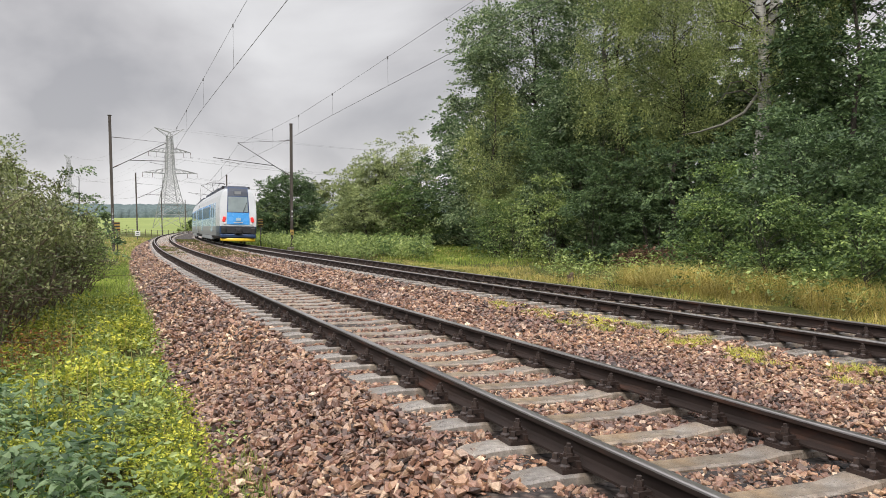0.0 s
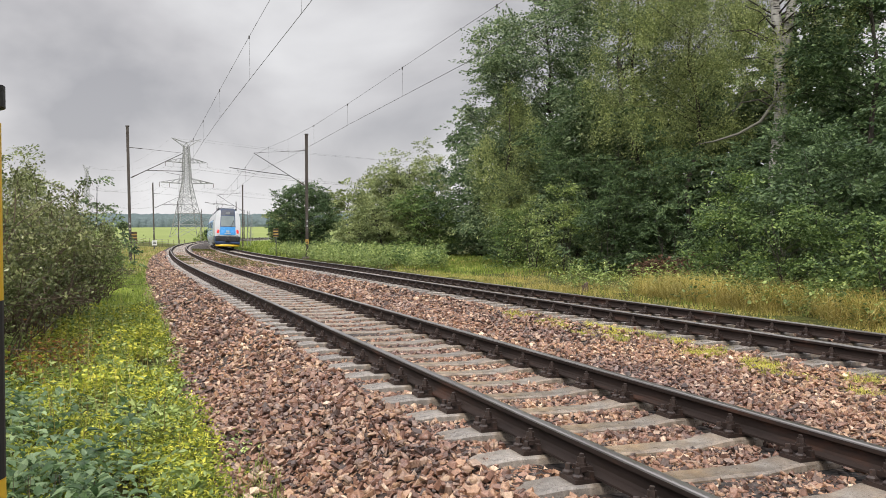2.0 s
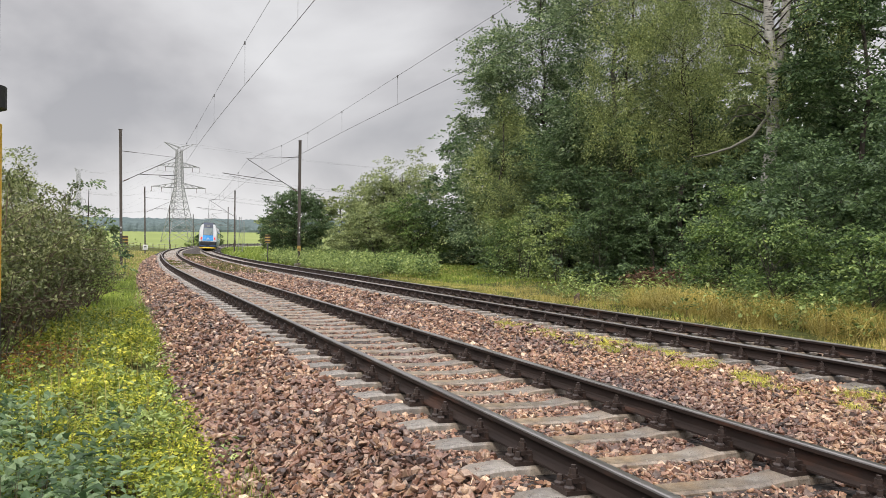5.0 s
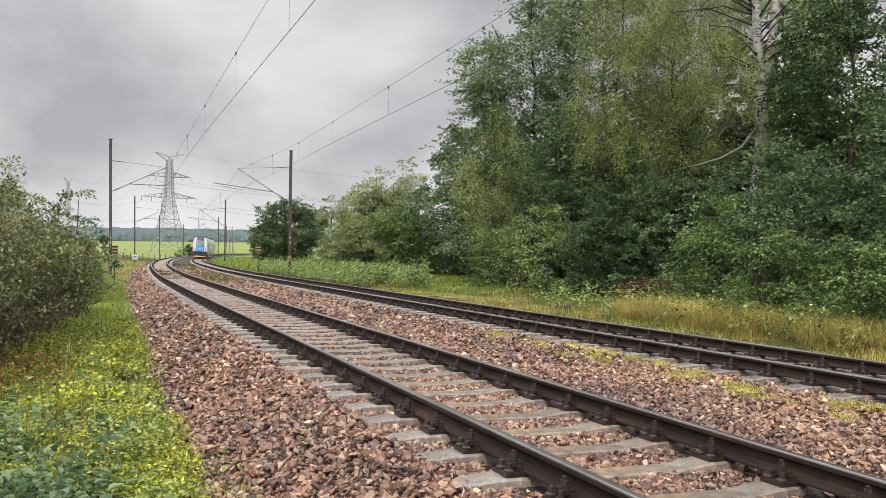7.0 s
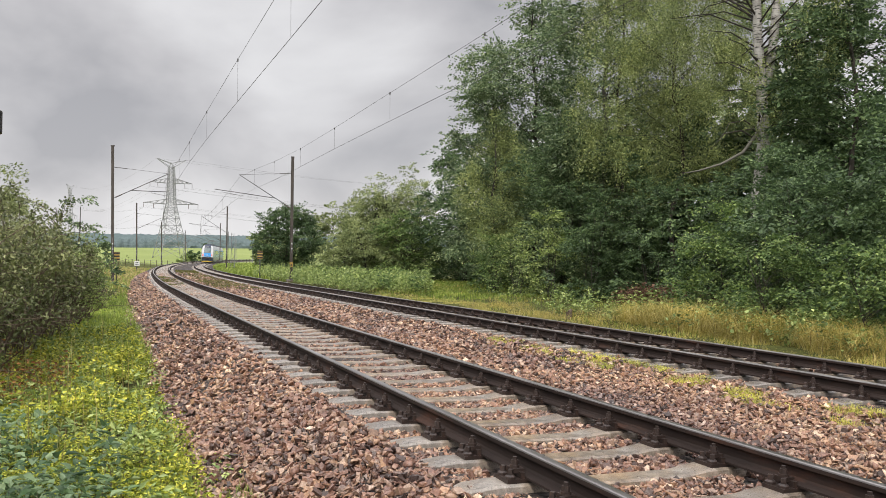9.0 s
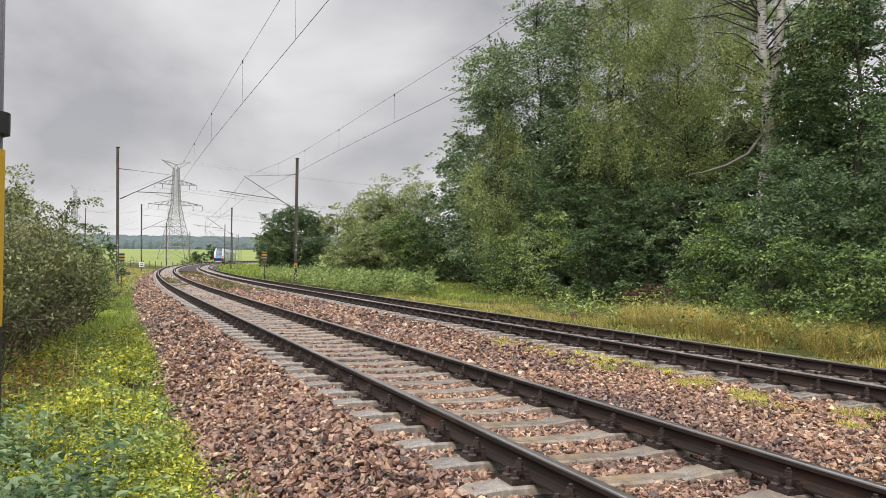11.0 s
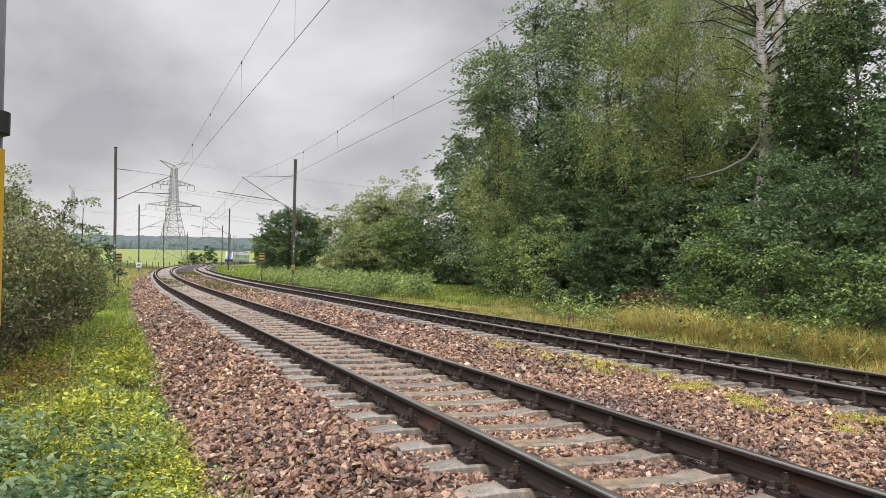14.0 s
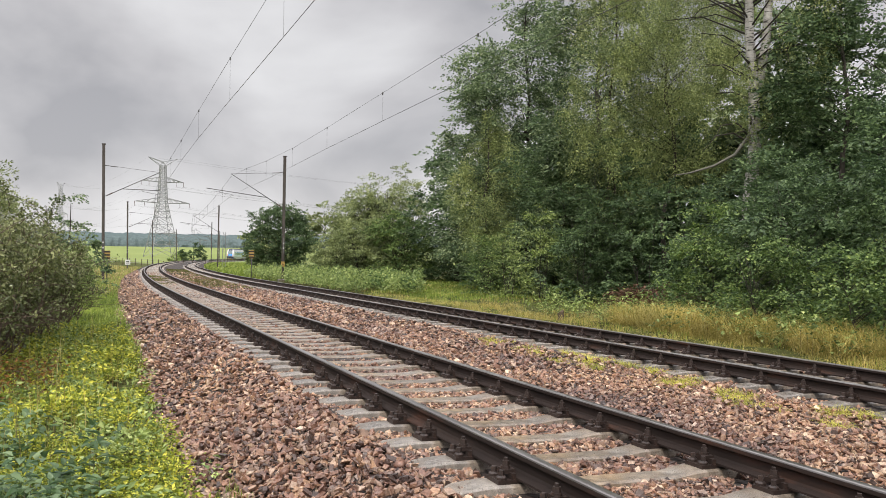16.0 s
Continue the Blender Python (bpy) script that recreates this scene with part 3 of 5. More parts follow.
def make_stones():
    allv, allf, worn, o0 = [], [], [], 0
    loose = []
    for s0, s1, a, b, per, size in ((3.5, 9, -2.7, -1.06, 1850, 0.041), (1.6, 9, -1.06, 1.25, 1950, 0.042), (3.2, 9, 1.25, 3.9, 1650, 0.035), (9, 16, -2.65, 4.0, 580, 0.046), (5, 16, 4.0, 6.3, 100, 0.05),
                                    (16, 30, -2.55, 3.6, 235, 0.056), (30, 52, -2.4, 3.6, 120, 0.065), (52, 78, -2.3, 3.4, 45, 0.09)):
        p, s, o = stone_spots(s0, s1, a, b, per)
        keep = clear_of_sleepers(s, o) & (s > 1.3 + 0.85 * o)
        p, s, o = p[keep], s[keep], o[keep]
        n = len(p)
        k = size * np.minimum(np.exp(RNG.normal(size=n) * 0.40 - 0.04), 1.5)
        crib = np.minimum(np.abs(o), np.abs(o - APART)) < 1.25
        k = np.where(crib, 0.82 * k, k)
        p = p + np.stack([np.zeros(n), np.zeros(n), np.where(crib, RNG.uniform(-0.50, 0.34, n), RNG.uniform(-0.55, 0.95, n)) * k], 1)
        R, kind = turns(n), RNG.integers(0, len(SHAPES), n)
        near = (s0 == 3.5) & (a < -2) & (s > 4.2) & (s < 5.0) & (o < -1.35) & (o > -2.1)
        pick = np.nonzero(near)[0][:300]
        loose += [(kind[i], p[i], R[i], k[i]) for i in pick]
        rest = np.ones(n, bool)
        rest[pick] = False
        for j, (v, f) in enumerate(SHAPES):
            w = np.nonzero((kind == j) & rest)[0]
            q = np.einsum("nij,vj->nvi", R[w], v) * k[w][:, None, None] + p[w][:, None]
            allv.append(q.reshape(-1, 3))
            allf.append((f[None] + (o0 + len(v) * np.arange(len(w)))[:, None, None]).reshape(-1, 3))
            worn.append(np.full(len(w) * len(f), j % 7 == 0))
            o0 += len(w) * len(v)
    ob = bulk("crushed_stones", np.concatenate(allv), np.concatenate(allf), M_STONE, ballast)
    ob.data.polygons.foreach_set("use_smooth", np.concatenate(worn))
    tagged(ob, "crushed reddish-brown ballast stones", kind="stuff")
    meshes = []
    for j, (v, f) in enumerate(SHAPES):
        me = bpy.data.meshes.new("stone")
        me.from_pydata(v.tolist(), [], f.tolist())
        me.polygons.foreach_set("use_smooth", [j % 7 == 0] * len(f))
        me.materials.append(M_STONE_ONE)
        meshes.append(me)
    for j, p, R, k in loose:
        ob = new("stone", meshes[j])
        ob.parent = ballast
        ob.matrix_basis = Matrix.Translation(p.tolist()) @ Matrix(R.tolist()).to_4x4() @ Matrix.Scale(float(k), 4)


# ---------------------------------------------------------------- overhead line
CONTACT_N, CARRY_N, CONTACT_R, CARRY_R = 5.35, 6.84, 5.56, 7.0
SPANS = [-1.0, 57.0, 116.0, 176.0, 236.0, 296.0]


def mast(s, off, side, height, label):
    """An H-shaped steel mast with its bracket over the track; side: -1 stands left of the track."""
    x, y, zr, th = (float(q) for q in line(s))
    track = 0.0 if side < 0 else APART
    bx, by, _b = (float(q) for q in on(s, off))
    zb = float(ground_z(bx, by)) - 0.15
    lean = (-0.4 if side < 0 else 0.5)
    th_top = zr + height
    h = th_top - zb
    root = empty("catenary_mast", pose(bx, by, zb, 0, lean, -math.degrees(th)))
    tagged(root, label, "catenary mast", "catenary masts beside the railway")
    g = Geo()
    for q in (-1, 1):
        g.box((0, q * 0.115, h / 2), (0.175, 0.016, h))
    g.box((0, 0, h / 2), (0.014, 0.215, h))
    g.made("post", M_MAST, root, bevel=0.003)
    Geo().box((0, 0, h + 0.02), (0.25, 0.28, 0.05)).made("cap", M_MAST, root, bevel=0.01)
    g = Geo()
    g.box((0, 0, 0.12), (0.62, 0.62, 0.42))
    g.made("footing", M_CONC, root, "weathered concrete footing", bevel=0.03)
    d = -side
    reach = abs(off - track)
    contact, carry = (CONTACT_N, CARRY_N) if side < 0 else (CONTACT_R, CARRY_R)
    zc, zm = zr + contact - zb, zr + carry - zb
    lo = zm - (1.67 if side < 0 else 2.2)
    tip = (d * (reach + 0.1), 0, zm + 0.02)
    foot = (d * 0.12, 0, lo)
    bracket = Geo().tube([foot, tip], 0.026, 8).made("bracket_tube", M_TUBE, root, smooth=True)
    ins = Geo()
    v0, v1 = Vector(foot), Vector(tip)
    w = (v1 - v0).normalized()
    for i in range(6):
        a = v0 + w * (0.10 + 0.07 * i)
        ins.tube([a, a + w * 0.03], [0.055, 0.035], 10)
    ins.made("insulator", M_CERAMIC, bracket, "brown ribbed insulator", smooth=True)
    stay_z = zm + (0.35 if side < 0 else 0.30)
    stay = Geo().tube([(d * 0.1, 0, stay_z), (d * 0.9, 0, stay_z - 0.08 * 0.9)], 0.028, 6).tube([(d * 0.9, 0, stay_z - 0.07), tip], 0.012, 5).made("stay_rod", M_TUBE, root)
    # steady tube across, with the arm that holds the contact wire
    p = v0 + w * ((v1 - v0).length * 0.30)
    far_x = d * (reach + (0.1 if side < 0 else 1.75))
    tube = Geo().tube([p, (far_x, 0, zc + (0.28 if side < 0 else 0.38))], 0.026, 7).made("steady_tube", M_TUBE, root, smooth=True)
    arm_from = (d * (reach * 0.72 if side < 0 else reach + 1.2), 0, zc + 0.30)
    Geo().tube([arm_from, (arm_from[0] + d * 0.06 * side, 0, zc + 0.2), (d * reach, 0, zc)], 0.014, 6).made("steady_arm", M_TUBE, root)
    Geo().box((0.0, -0.14, 2.9), (0.10, 0.05, 0.14)).box((0.0, -0.14, 2.55), (0.10, 0.05, 0.14)).tube([(0, -0.13, 2.2), (0, -0.13, 3.3)], 0.012, 5).made("earthing_clip", M_GALV, root)
    if s < 60:
        for q in (2.90, 2.55):
            Geo().box((0, -0.172, q), (0.07, 0.012, 0.05)).made("reflector", M_WHITE, root, "small white plate")
    return root


M_WHITE = paint("white_enamel", (0.75, 0.75, 0.73), 0.4, 0, 0.2)
M_YELLOW = paint("yellow_paint", (0.75, 0.47, 0.03), 0.5, 0, 0.3, 8)
M_BLACK = paint("black_paint", (0.02, 0.02, 0.02), 0.55, 0, 0.3, 8)


def make_masts():
    tall = ["tall rusty steel mast holding a bracket over the near track", "rusty steel mast holding a bracket over the far track"]
    mast(57.0, -3.40, -1, 8.58, tall[0])
    mast(57.3, APART + 3.62, 1, 8.45, tall[1] + "")
    for s, ol, orr in ((116, -3.6, APART + 3.4), (176, -3.7, APART + 3.2), (236, -3.6, APART + 3.2)):
        mast(s, ol, -1, 8.6, tall[0])
        mast(s, orr, 1, 8.4, tall[1])
    mast(-1.0, -3.4, -1, 8.58, tall[0])
    mast(-1.0, APART + 3.6, 1, 8.45, tall[1])


make_masts()


HANG_N = [2.0, 9.0, 14.9, 21.4, 28.5, 35.5, 42.5, 50.0]
HANG_R = [4.5, 10.5, 16.4, 23.0, 29.5, 35.6, 42.5, 50.0]


def make_wires():
    high = [-11, -1, 12, 19, 25.6, 32.6, 38.6, 46, 57]
    low = [-11, -1, 15, 26, 40, 57]
    for off, zc, zm, sag, dip, hang, high_s, high_z, low_s, low_z, label in (
            (0.0, CONTACT_N, CARRY_N, 0.60, 0.10, HANG_N, high, [6.7, 6.95, 6.62, 6.46, 6.24, 6.12, 6.06, 6.28, 6.88], low, [5.4, 5.4, 5.30, 5.24, 5.22, 5.38],
             "copper overhead wires with droppers over the near track"),
            (APART, CONTACT_R, CARRY_R, 0.92, 0.27, HANG_R, high, [6.8, 7.0, 6.45, 6.24, 6.18, 6.02, 6.14, 6.40, 7.1], low, [5.55, 5.55, 5.40, 5.32, 5.25, 5.60],
             "copper overhead wires with droppers over the far track")):
        root = empty("overhead_line", pose(*(float(q) for q in on(0, off, zc))))
        inv = root.matrix_basis.inverted()
        tagged(root, label, "overhead line", "overhead lines")
        lo, hi, drops = [], [], []
        ss = sorted(set([-11, -4] + hang + [q + f * 59 for q in (57, 116, 176, 236) for f in (0.02, 0.12, 0.25, 0.38, 0.5, 0.62, 0.75, 0.88)]))
        for s in ss:
            f = ((s - 57) % 59.5) / 59.5
            first = s < 57
            zc1 = np.interp(s, low_s, low_z) if first else zc - dip * math.sin(math.pi * f)
            zm1 = np.interp(s, high_s, high_z) if first else zm - sag * 4 * f * (1 - f)
            pc, pm = on(s, off + 0.06, zc1), on(s, off + 0.06, zm1)
            lo.append(pc)
            hi.append(pm)
            if s in hang or (57.5 < s < 178 and 0.1 < f < 0.9):
                drops.append((pc, pm))
        for name, pts, r in (("contact_wire", lo, 0.0065), ("carrying_wire", hi, 0.005)):
            w = Geo().tube([q.tolist() for q in pts], [max(r, 0.00013 * abs(q[1])) for q in pts], 5).made(name, M_WIRE, root)
            w.matrix_parent_inverse = inv
        for pc, pm in drops:
            w = Geo().tube([pc.tolist(), pm.tolist()], max(0.003, 0.00007 * pc[1]), 4).tube([(pm + [0, 0, -0.06]).tolist(), (pm + [0, 0, 0.02]).tolist()], 0.02, 5).made("dropper", M_WIRE, root)
            w.matrix_parent_inverse = inv


make_wires()


# ---------------------------------------------------------------- power line
def beam(g, a, b, r):
    g.tube([a, b], r, 4, caps=False)


def pylon(x, y, z, h, w, turn, label):
    """A lattice tower: four tapered legs, crossed braces, two pairs of arms and a forked head."""
    root = empty("power_pylon", pose(x, y, z, 0, 0, turn))
    tagged(root, label, "power pylon", "lattice pylons in the field")

    def half(q):
        return np.interp(q, [0, 0.38, 0.55, 0.90, 1.0], [w / 2, w * 0.235, w * 0.135, w * 0.09, w * 0.08])
    lv = [0, 0.13, 0.24, 0.33, 0.40, 0.46, 0.51, 0.56, 0.60, 0.64, 0.68, 0.72, 0.76, 0.80, 0.84, 0.88, 0.92]
    c = ((-1, -1), (1, -1), (1, 1), (-1, 1))
    r = 0.0085 * w
    for sx, sy in c:
        Geo().tube([(sx * half(a), sy * half(a), a * h) for a in lv], r * 1.4, 4).made("leg", M_GALV, root)
    g = Geo()
    for a, b in zip(lv, lv[1:]):
        for i in range(4):
            p, q = c[i], c[(i + 1) % 4]
            beam(g, (p[0] * half(a), p[1] * half(a), a * h), (q[0] * half(b), q[1] * half(b), b * h), r * 0.8)
            beam(g, (q[0] * half(a), q[1] * half(a), a * h), (p[0] * half(b), p[1] * half(b), b * h), r * 0.8)
            beam(g, (p[0] * half(b), p[1] * half(b), b * h), (q[0] * half(b), q[1] * half(b), b * h), r * 0.7)
    g.made("bracing", M_GALV, root)
    tips = []
    for lev, reach, drop in ((0.755, 0.74, 0.0), (0.545, 0.96, 0.0)):
        for sx in (-1, 1):
            g = Geo()
            t = Vector((sx * reach * w, 0, lev * h + 0.25))
            for sy in (-1, 1):
                hb = half(lev)
                beam(g, (sx * hb, sy * hb, lev * h), t, r)
                beam(g, (sx * hb, sy * hb, (lev + 0.05) * h), t, r)
                for f in (0.25, 0.5, 0.75):
                    lo = Vector((sx * hb, sy * hb, lev * h)).lerp(t, f)
                    hi = Vector((sx * hb, sy * hb, (lev + 0.05) * h)).lerp(t, f - 0.15)
                    beam(g, lo, hi, r * 0.6)
                    beam(g, hi, Vector((sx * hb, -sy * hb, lev * h)).lerp(t, f), r * 0.5)
            arm = g.made("cross_arm", M_GALV, root)
            for f in (1.0, 0.58):
                q = Vector((sx * hb, 0, lev * h)).lerp(t, f)
                Geo().tube([q, q - Vector((0, 0, 1.6))], 0.07, 6).made("insulator_string", M_CERAMIC, arm)
                tips.append(root.matrix_basis @ (q - Vector((0, 0, 1.6))))
    for sx in (-1, 1):
        g = Geo()
        t = Vector((sx * w * 0.52, 0, h))
        for sy in (-1, 1):
            hb = half(0.93)
            beam(g, (sx * hb, sy * hb, 0.92 * h), t, r)
            beam(g, (-sx * hb * 0.4, sy * hb, 0.955 * h), t, r)
            beam(g, (sx * hb, sy * hb, 0.92 * h), (0, 0, 0.957 * h), r)
        g.made("earth_wire_horn", M_GALV, root)
        tips.append(root.matrix_basis @ t)
    return tips


def power_lines():
    a = pylon(18.2, 295, 0.45, 34.7, 9.9, 14, "tall grey lattice steel pylon standing in the green field")
    b = pylon(-22, 464, 2.2, 36.5, 7.0, 62, "grey lattice steel pylon far off behind the bushes")
    root = empty("power_cables", pose(18, 295, 30))
    tagged(root, "thin power cables slung between lattice pylons", "power cables")
    inv = root.matrix_basis.inverted()
    shift = Vector((230, -60, -6))
    for p, q in zip(a, b):
        for e, sag in ((q, 6.0), (p + shift, 7.0)):
            pts = []
            for i in range(17):
                f = i / 16
                v = p.lerp(e, f)
                pts.append((v.x, v.y, v.z - sag * 4 * f * (1 - f)))
            w = Geo().tube(pts, 0.016, 4).made("cable", M_WIRE, root)
            w.matrix_parent_inverse = inv


power_lines()


# ---------------------------------------------------------------- trees
def bent(p, q, rnd, wob, n=5):
    p, q = Vector(p), Vector(q)
    L = (q - p).length
    out = []
    for i in range(n + 1):
        f = i / n
        j = Vector((rnd.gauss(0, 1), rnd.gauss(0, 1), rnd.gauss(0, 0.4))) * wob * L * math.sin(math.pi * f)
        out.append(p.lerp(q, f) + j)
    return out


def spray_leaves(c, out, rc, n, rng, leaf):
    """A clump of leaf sprays: flat fans of leaves that lie over one another on the outer side of a limb's end."""
    m = max(5, n // 26)
    d = unit(rng.normal(size=(m, 3)) + out * 0.9 + np.array([0, 0, 0.35]))
    hub = c + d * rc * rng.uniform(0.35, 1.0, (m, 1)) * np.array([1.15, 1.15, 0.85])
    lean = unit(d * np.array([1, 1, 0.25]) + rng.normal(size=(m, 3)) * 0.3)
    side = unit(np.cross(lean, np.array([0, 0, 1.0]) + rng.normal(size=(m, 3)) * 0.25))
    up = np.cross(side, lean)
    i = rng.integers(0, m, n)
    t, u = rng.uniform(-0.2, 1.0, n)[:, None], rng.normal(size=(n, 1))
    long = 0.62 * rc * rng.uniform(0.7, 1.3, m)[i][:, None]
    p = hub[i] + lean[i] * t * long + side[i] * u * long * 0.34 + up[i] * (rng.normal(size=(n, 1)) * 0.05 * rc - 0.22 * t * t * long)
    way = unit(lean[i] + side[i] * np.sign(u) * rng.uniform(0.3, 1.1, (n, 1)) + rng.normal(size=(n, 3)) * 0.3 - np.array([0, 0, 0.25]))
    L = leaf * rng.uniform(0.6, 1.3, n)
    return leaf_quads(p, way, L, L * 0.68, face=up[i] * 1.3)


def hanging_leaves(c, rc, n, rng, leaf, droop):
    """Thin twigs that hang from a limb's end, set with small leaves."""
    m = max(4, n // 20)
    top = c + unit(rng.normal(size=(m, 3))) * rc * rng.uniform(0.2, 1.15, (m, 1)) * np.array([1, 1, 0.6])
    length = droop * rng.uniform(0.35, 1.25, m)
    away = unit(rng.normal(size=(m, 3)) * np.array([1, 1, 0.01])) * rng.uniform(0.05, 0.45, (m, 1))
    i = rng.integers(0, m, n)
    t = rng.random(n)[:, None]
    p = top[i] + away[i] * np.sqrt(t) * length[i][:, None] * 0.6 - np.array([0, 0, 1.0]) * t * length[i][:, None] + rng.normal(size=(n, 3)) * np.array([0.09, 0.09, 0.04])
    way = unit(rng.normal(size=(n, 3)) * 0.6 + np.array([0, 0, -0.8]))
    L = leaf * rng.uniform(0.55, 1.3, n)
    return leaf_quads(p, way, L, L * 0.75, face=rng.normal(size=(n, 3)) * 0.6 + np.array([0, 0, 0.5]))


def tree(x, y, h, r, mat, label, seed, leaves=9000, leaf=0.16, trunk=0.18, low=0.2, bark=None, droop=0.0, clump=0.75, name="tree", category="tree", group="", lobes=26, squash=1.0,
         stems=1, shell=0.6, taper=0.45, clearing=None):
    """A tapered trunk, limbs, and a crown of leaf sprays or hanging twigs with gaps between them.
    clearing: a bearing from the trunk, half an angle and a height, below which the crown is open on that side."""
    rnd, rng = random.Random(seed), np.random.default_rng(seed)
    z = float(ground_z(x, y)) - 0.1
    root = empty(name, pose(x, y, z))
    tagged(root, label, category, group)
    bark = bark or M_BARK
    zc, rz = h * (low + 1) / 2, h * (1 - low) / 2
    tops = []
    g = Geo()
    for k in range(stems):
        a = rnd.uniform(0, 6.28)
        sp = 0.0 if stems == 1 else r * 0.45
        foot = (0.12 * k * math.cos(a), 0.12 * k * math.sin(a), 0)
        top = (sp * math.cos(a) + rnd.uniform(-0.1, 0.1) * r, sp * math.sin(a) + rnd.uniform(-0.1, 0.1) * r, h * (0.93 if stems == 1 else 0.78))
        path = bent(foot, top, rnd, 0.006 if bark is M_BIRCH else 0.015, 9)
        g.tube(path, [trunk * (1.25 if i == 0 else 1 - 0.088 * i) for i in range(10)], 9)
        tops.append(path)
    g.made("trunk", bark, root, smooth=True)
    cl = []
    while len(cl) < lobes:
        d = Vector((rnd.gauss(0, 1), rnd.gauss(0, 1), rnd.gauss(0, 1))).normalized() * rnd.uniform(shell, 1.0)
        wide = (1.0 - taper * max(0, d.z) ** 1.5) * rnd.uniform(0.8, 1.12)
        c = Vector((d.x * r * wide, d.y * r * wide * squash, zc + d.z * rz))
        if clearing:
            turn = (math.atan2(c.x, c.y) - clearing[0] + math.pi) % (2 * math.pi) - math.pi
            if abs(turn) < clearing[1] and c.z < clearing[2]:
                continue
        cl.append(c)
    for c in cl:
        path = rnd.choice(tops)
        zz = max(h * 0.08, c.z - rnd.uniform(0.25, 0.6) * max(0.6, math.hypot(c.x, c.y)))
        i = min(8, max(0, int(zz / (h * 0.93) * 9)))
        f = min(1.0, max(0.0, zz / (h * 0.93) * 9 - i))
        p = path[i].lerp(path[i + 1], f)
        mid = p.lerp(c, 0.55) + Vector((0, 0, 0.12 * (c - p).length))
        k = 0.13 if stems == 1 else 0.3
        Geo().tube([p, mid, c], [trunk * k, trunk * k * 0.6, trunk * 0.05], 5, caps=False).made("limb", M_BARK, root, smooth=True)
    per = leaves // lobes
    vs, fs, o = [], [], 0
    for c in cl:
        rc = clump * rng.uniform(0.7, 1.3)
        n = int(per * rng.uniform(0.7, 1.3))
        q = np.array(c)
        if droop:
            v, f = hanging_leaves(q, rc, n, rng, leaf, droop)
        else:
            v, f = spray_leaves(q, unit(q - np.array([0, 0, zc - 0.2 * rz])), rc, n, rng, leaf)
        vs.append(v)
        fs.append(f + o)
        o += len(v)
    bulk("crown", np.concatenate(vs), np.concatenate(fs), mat, root)
    return root


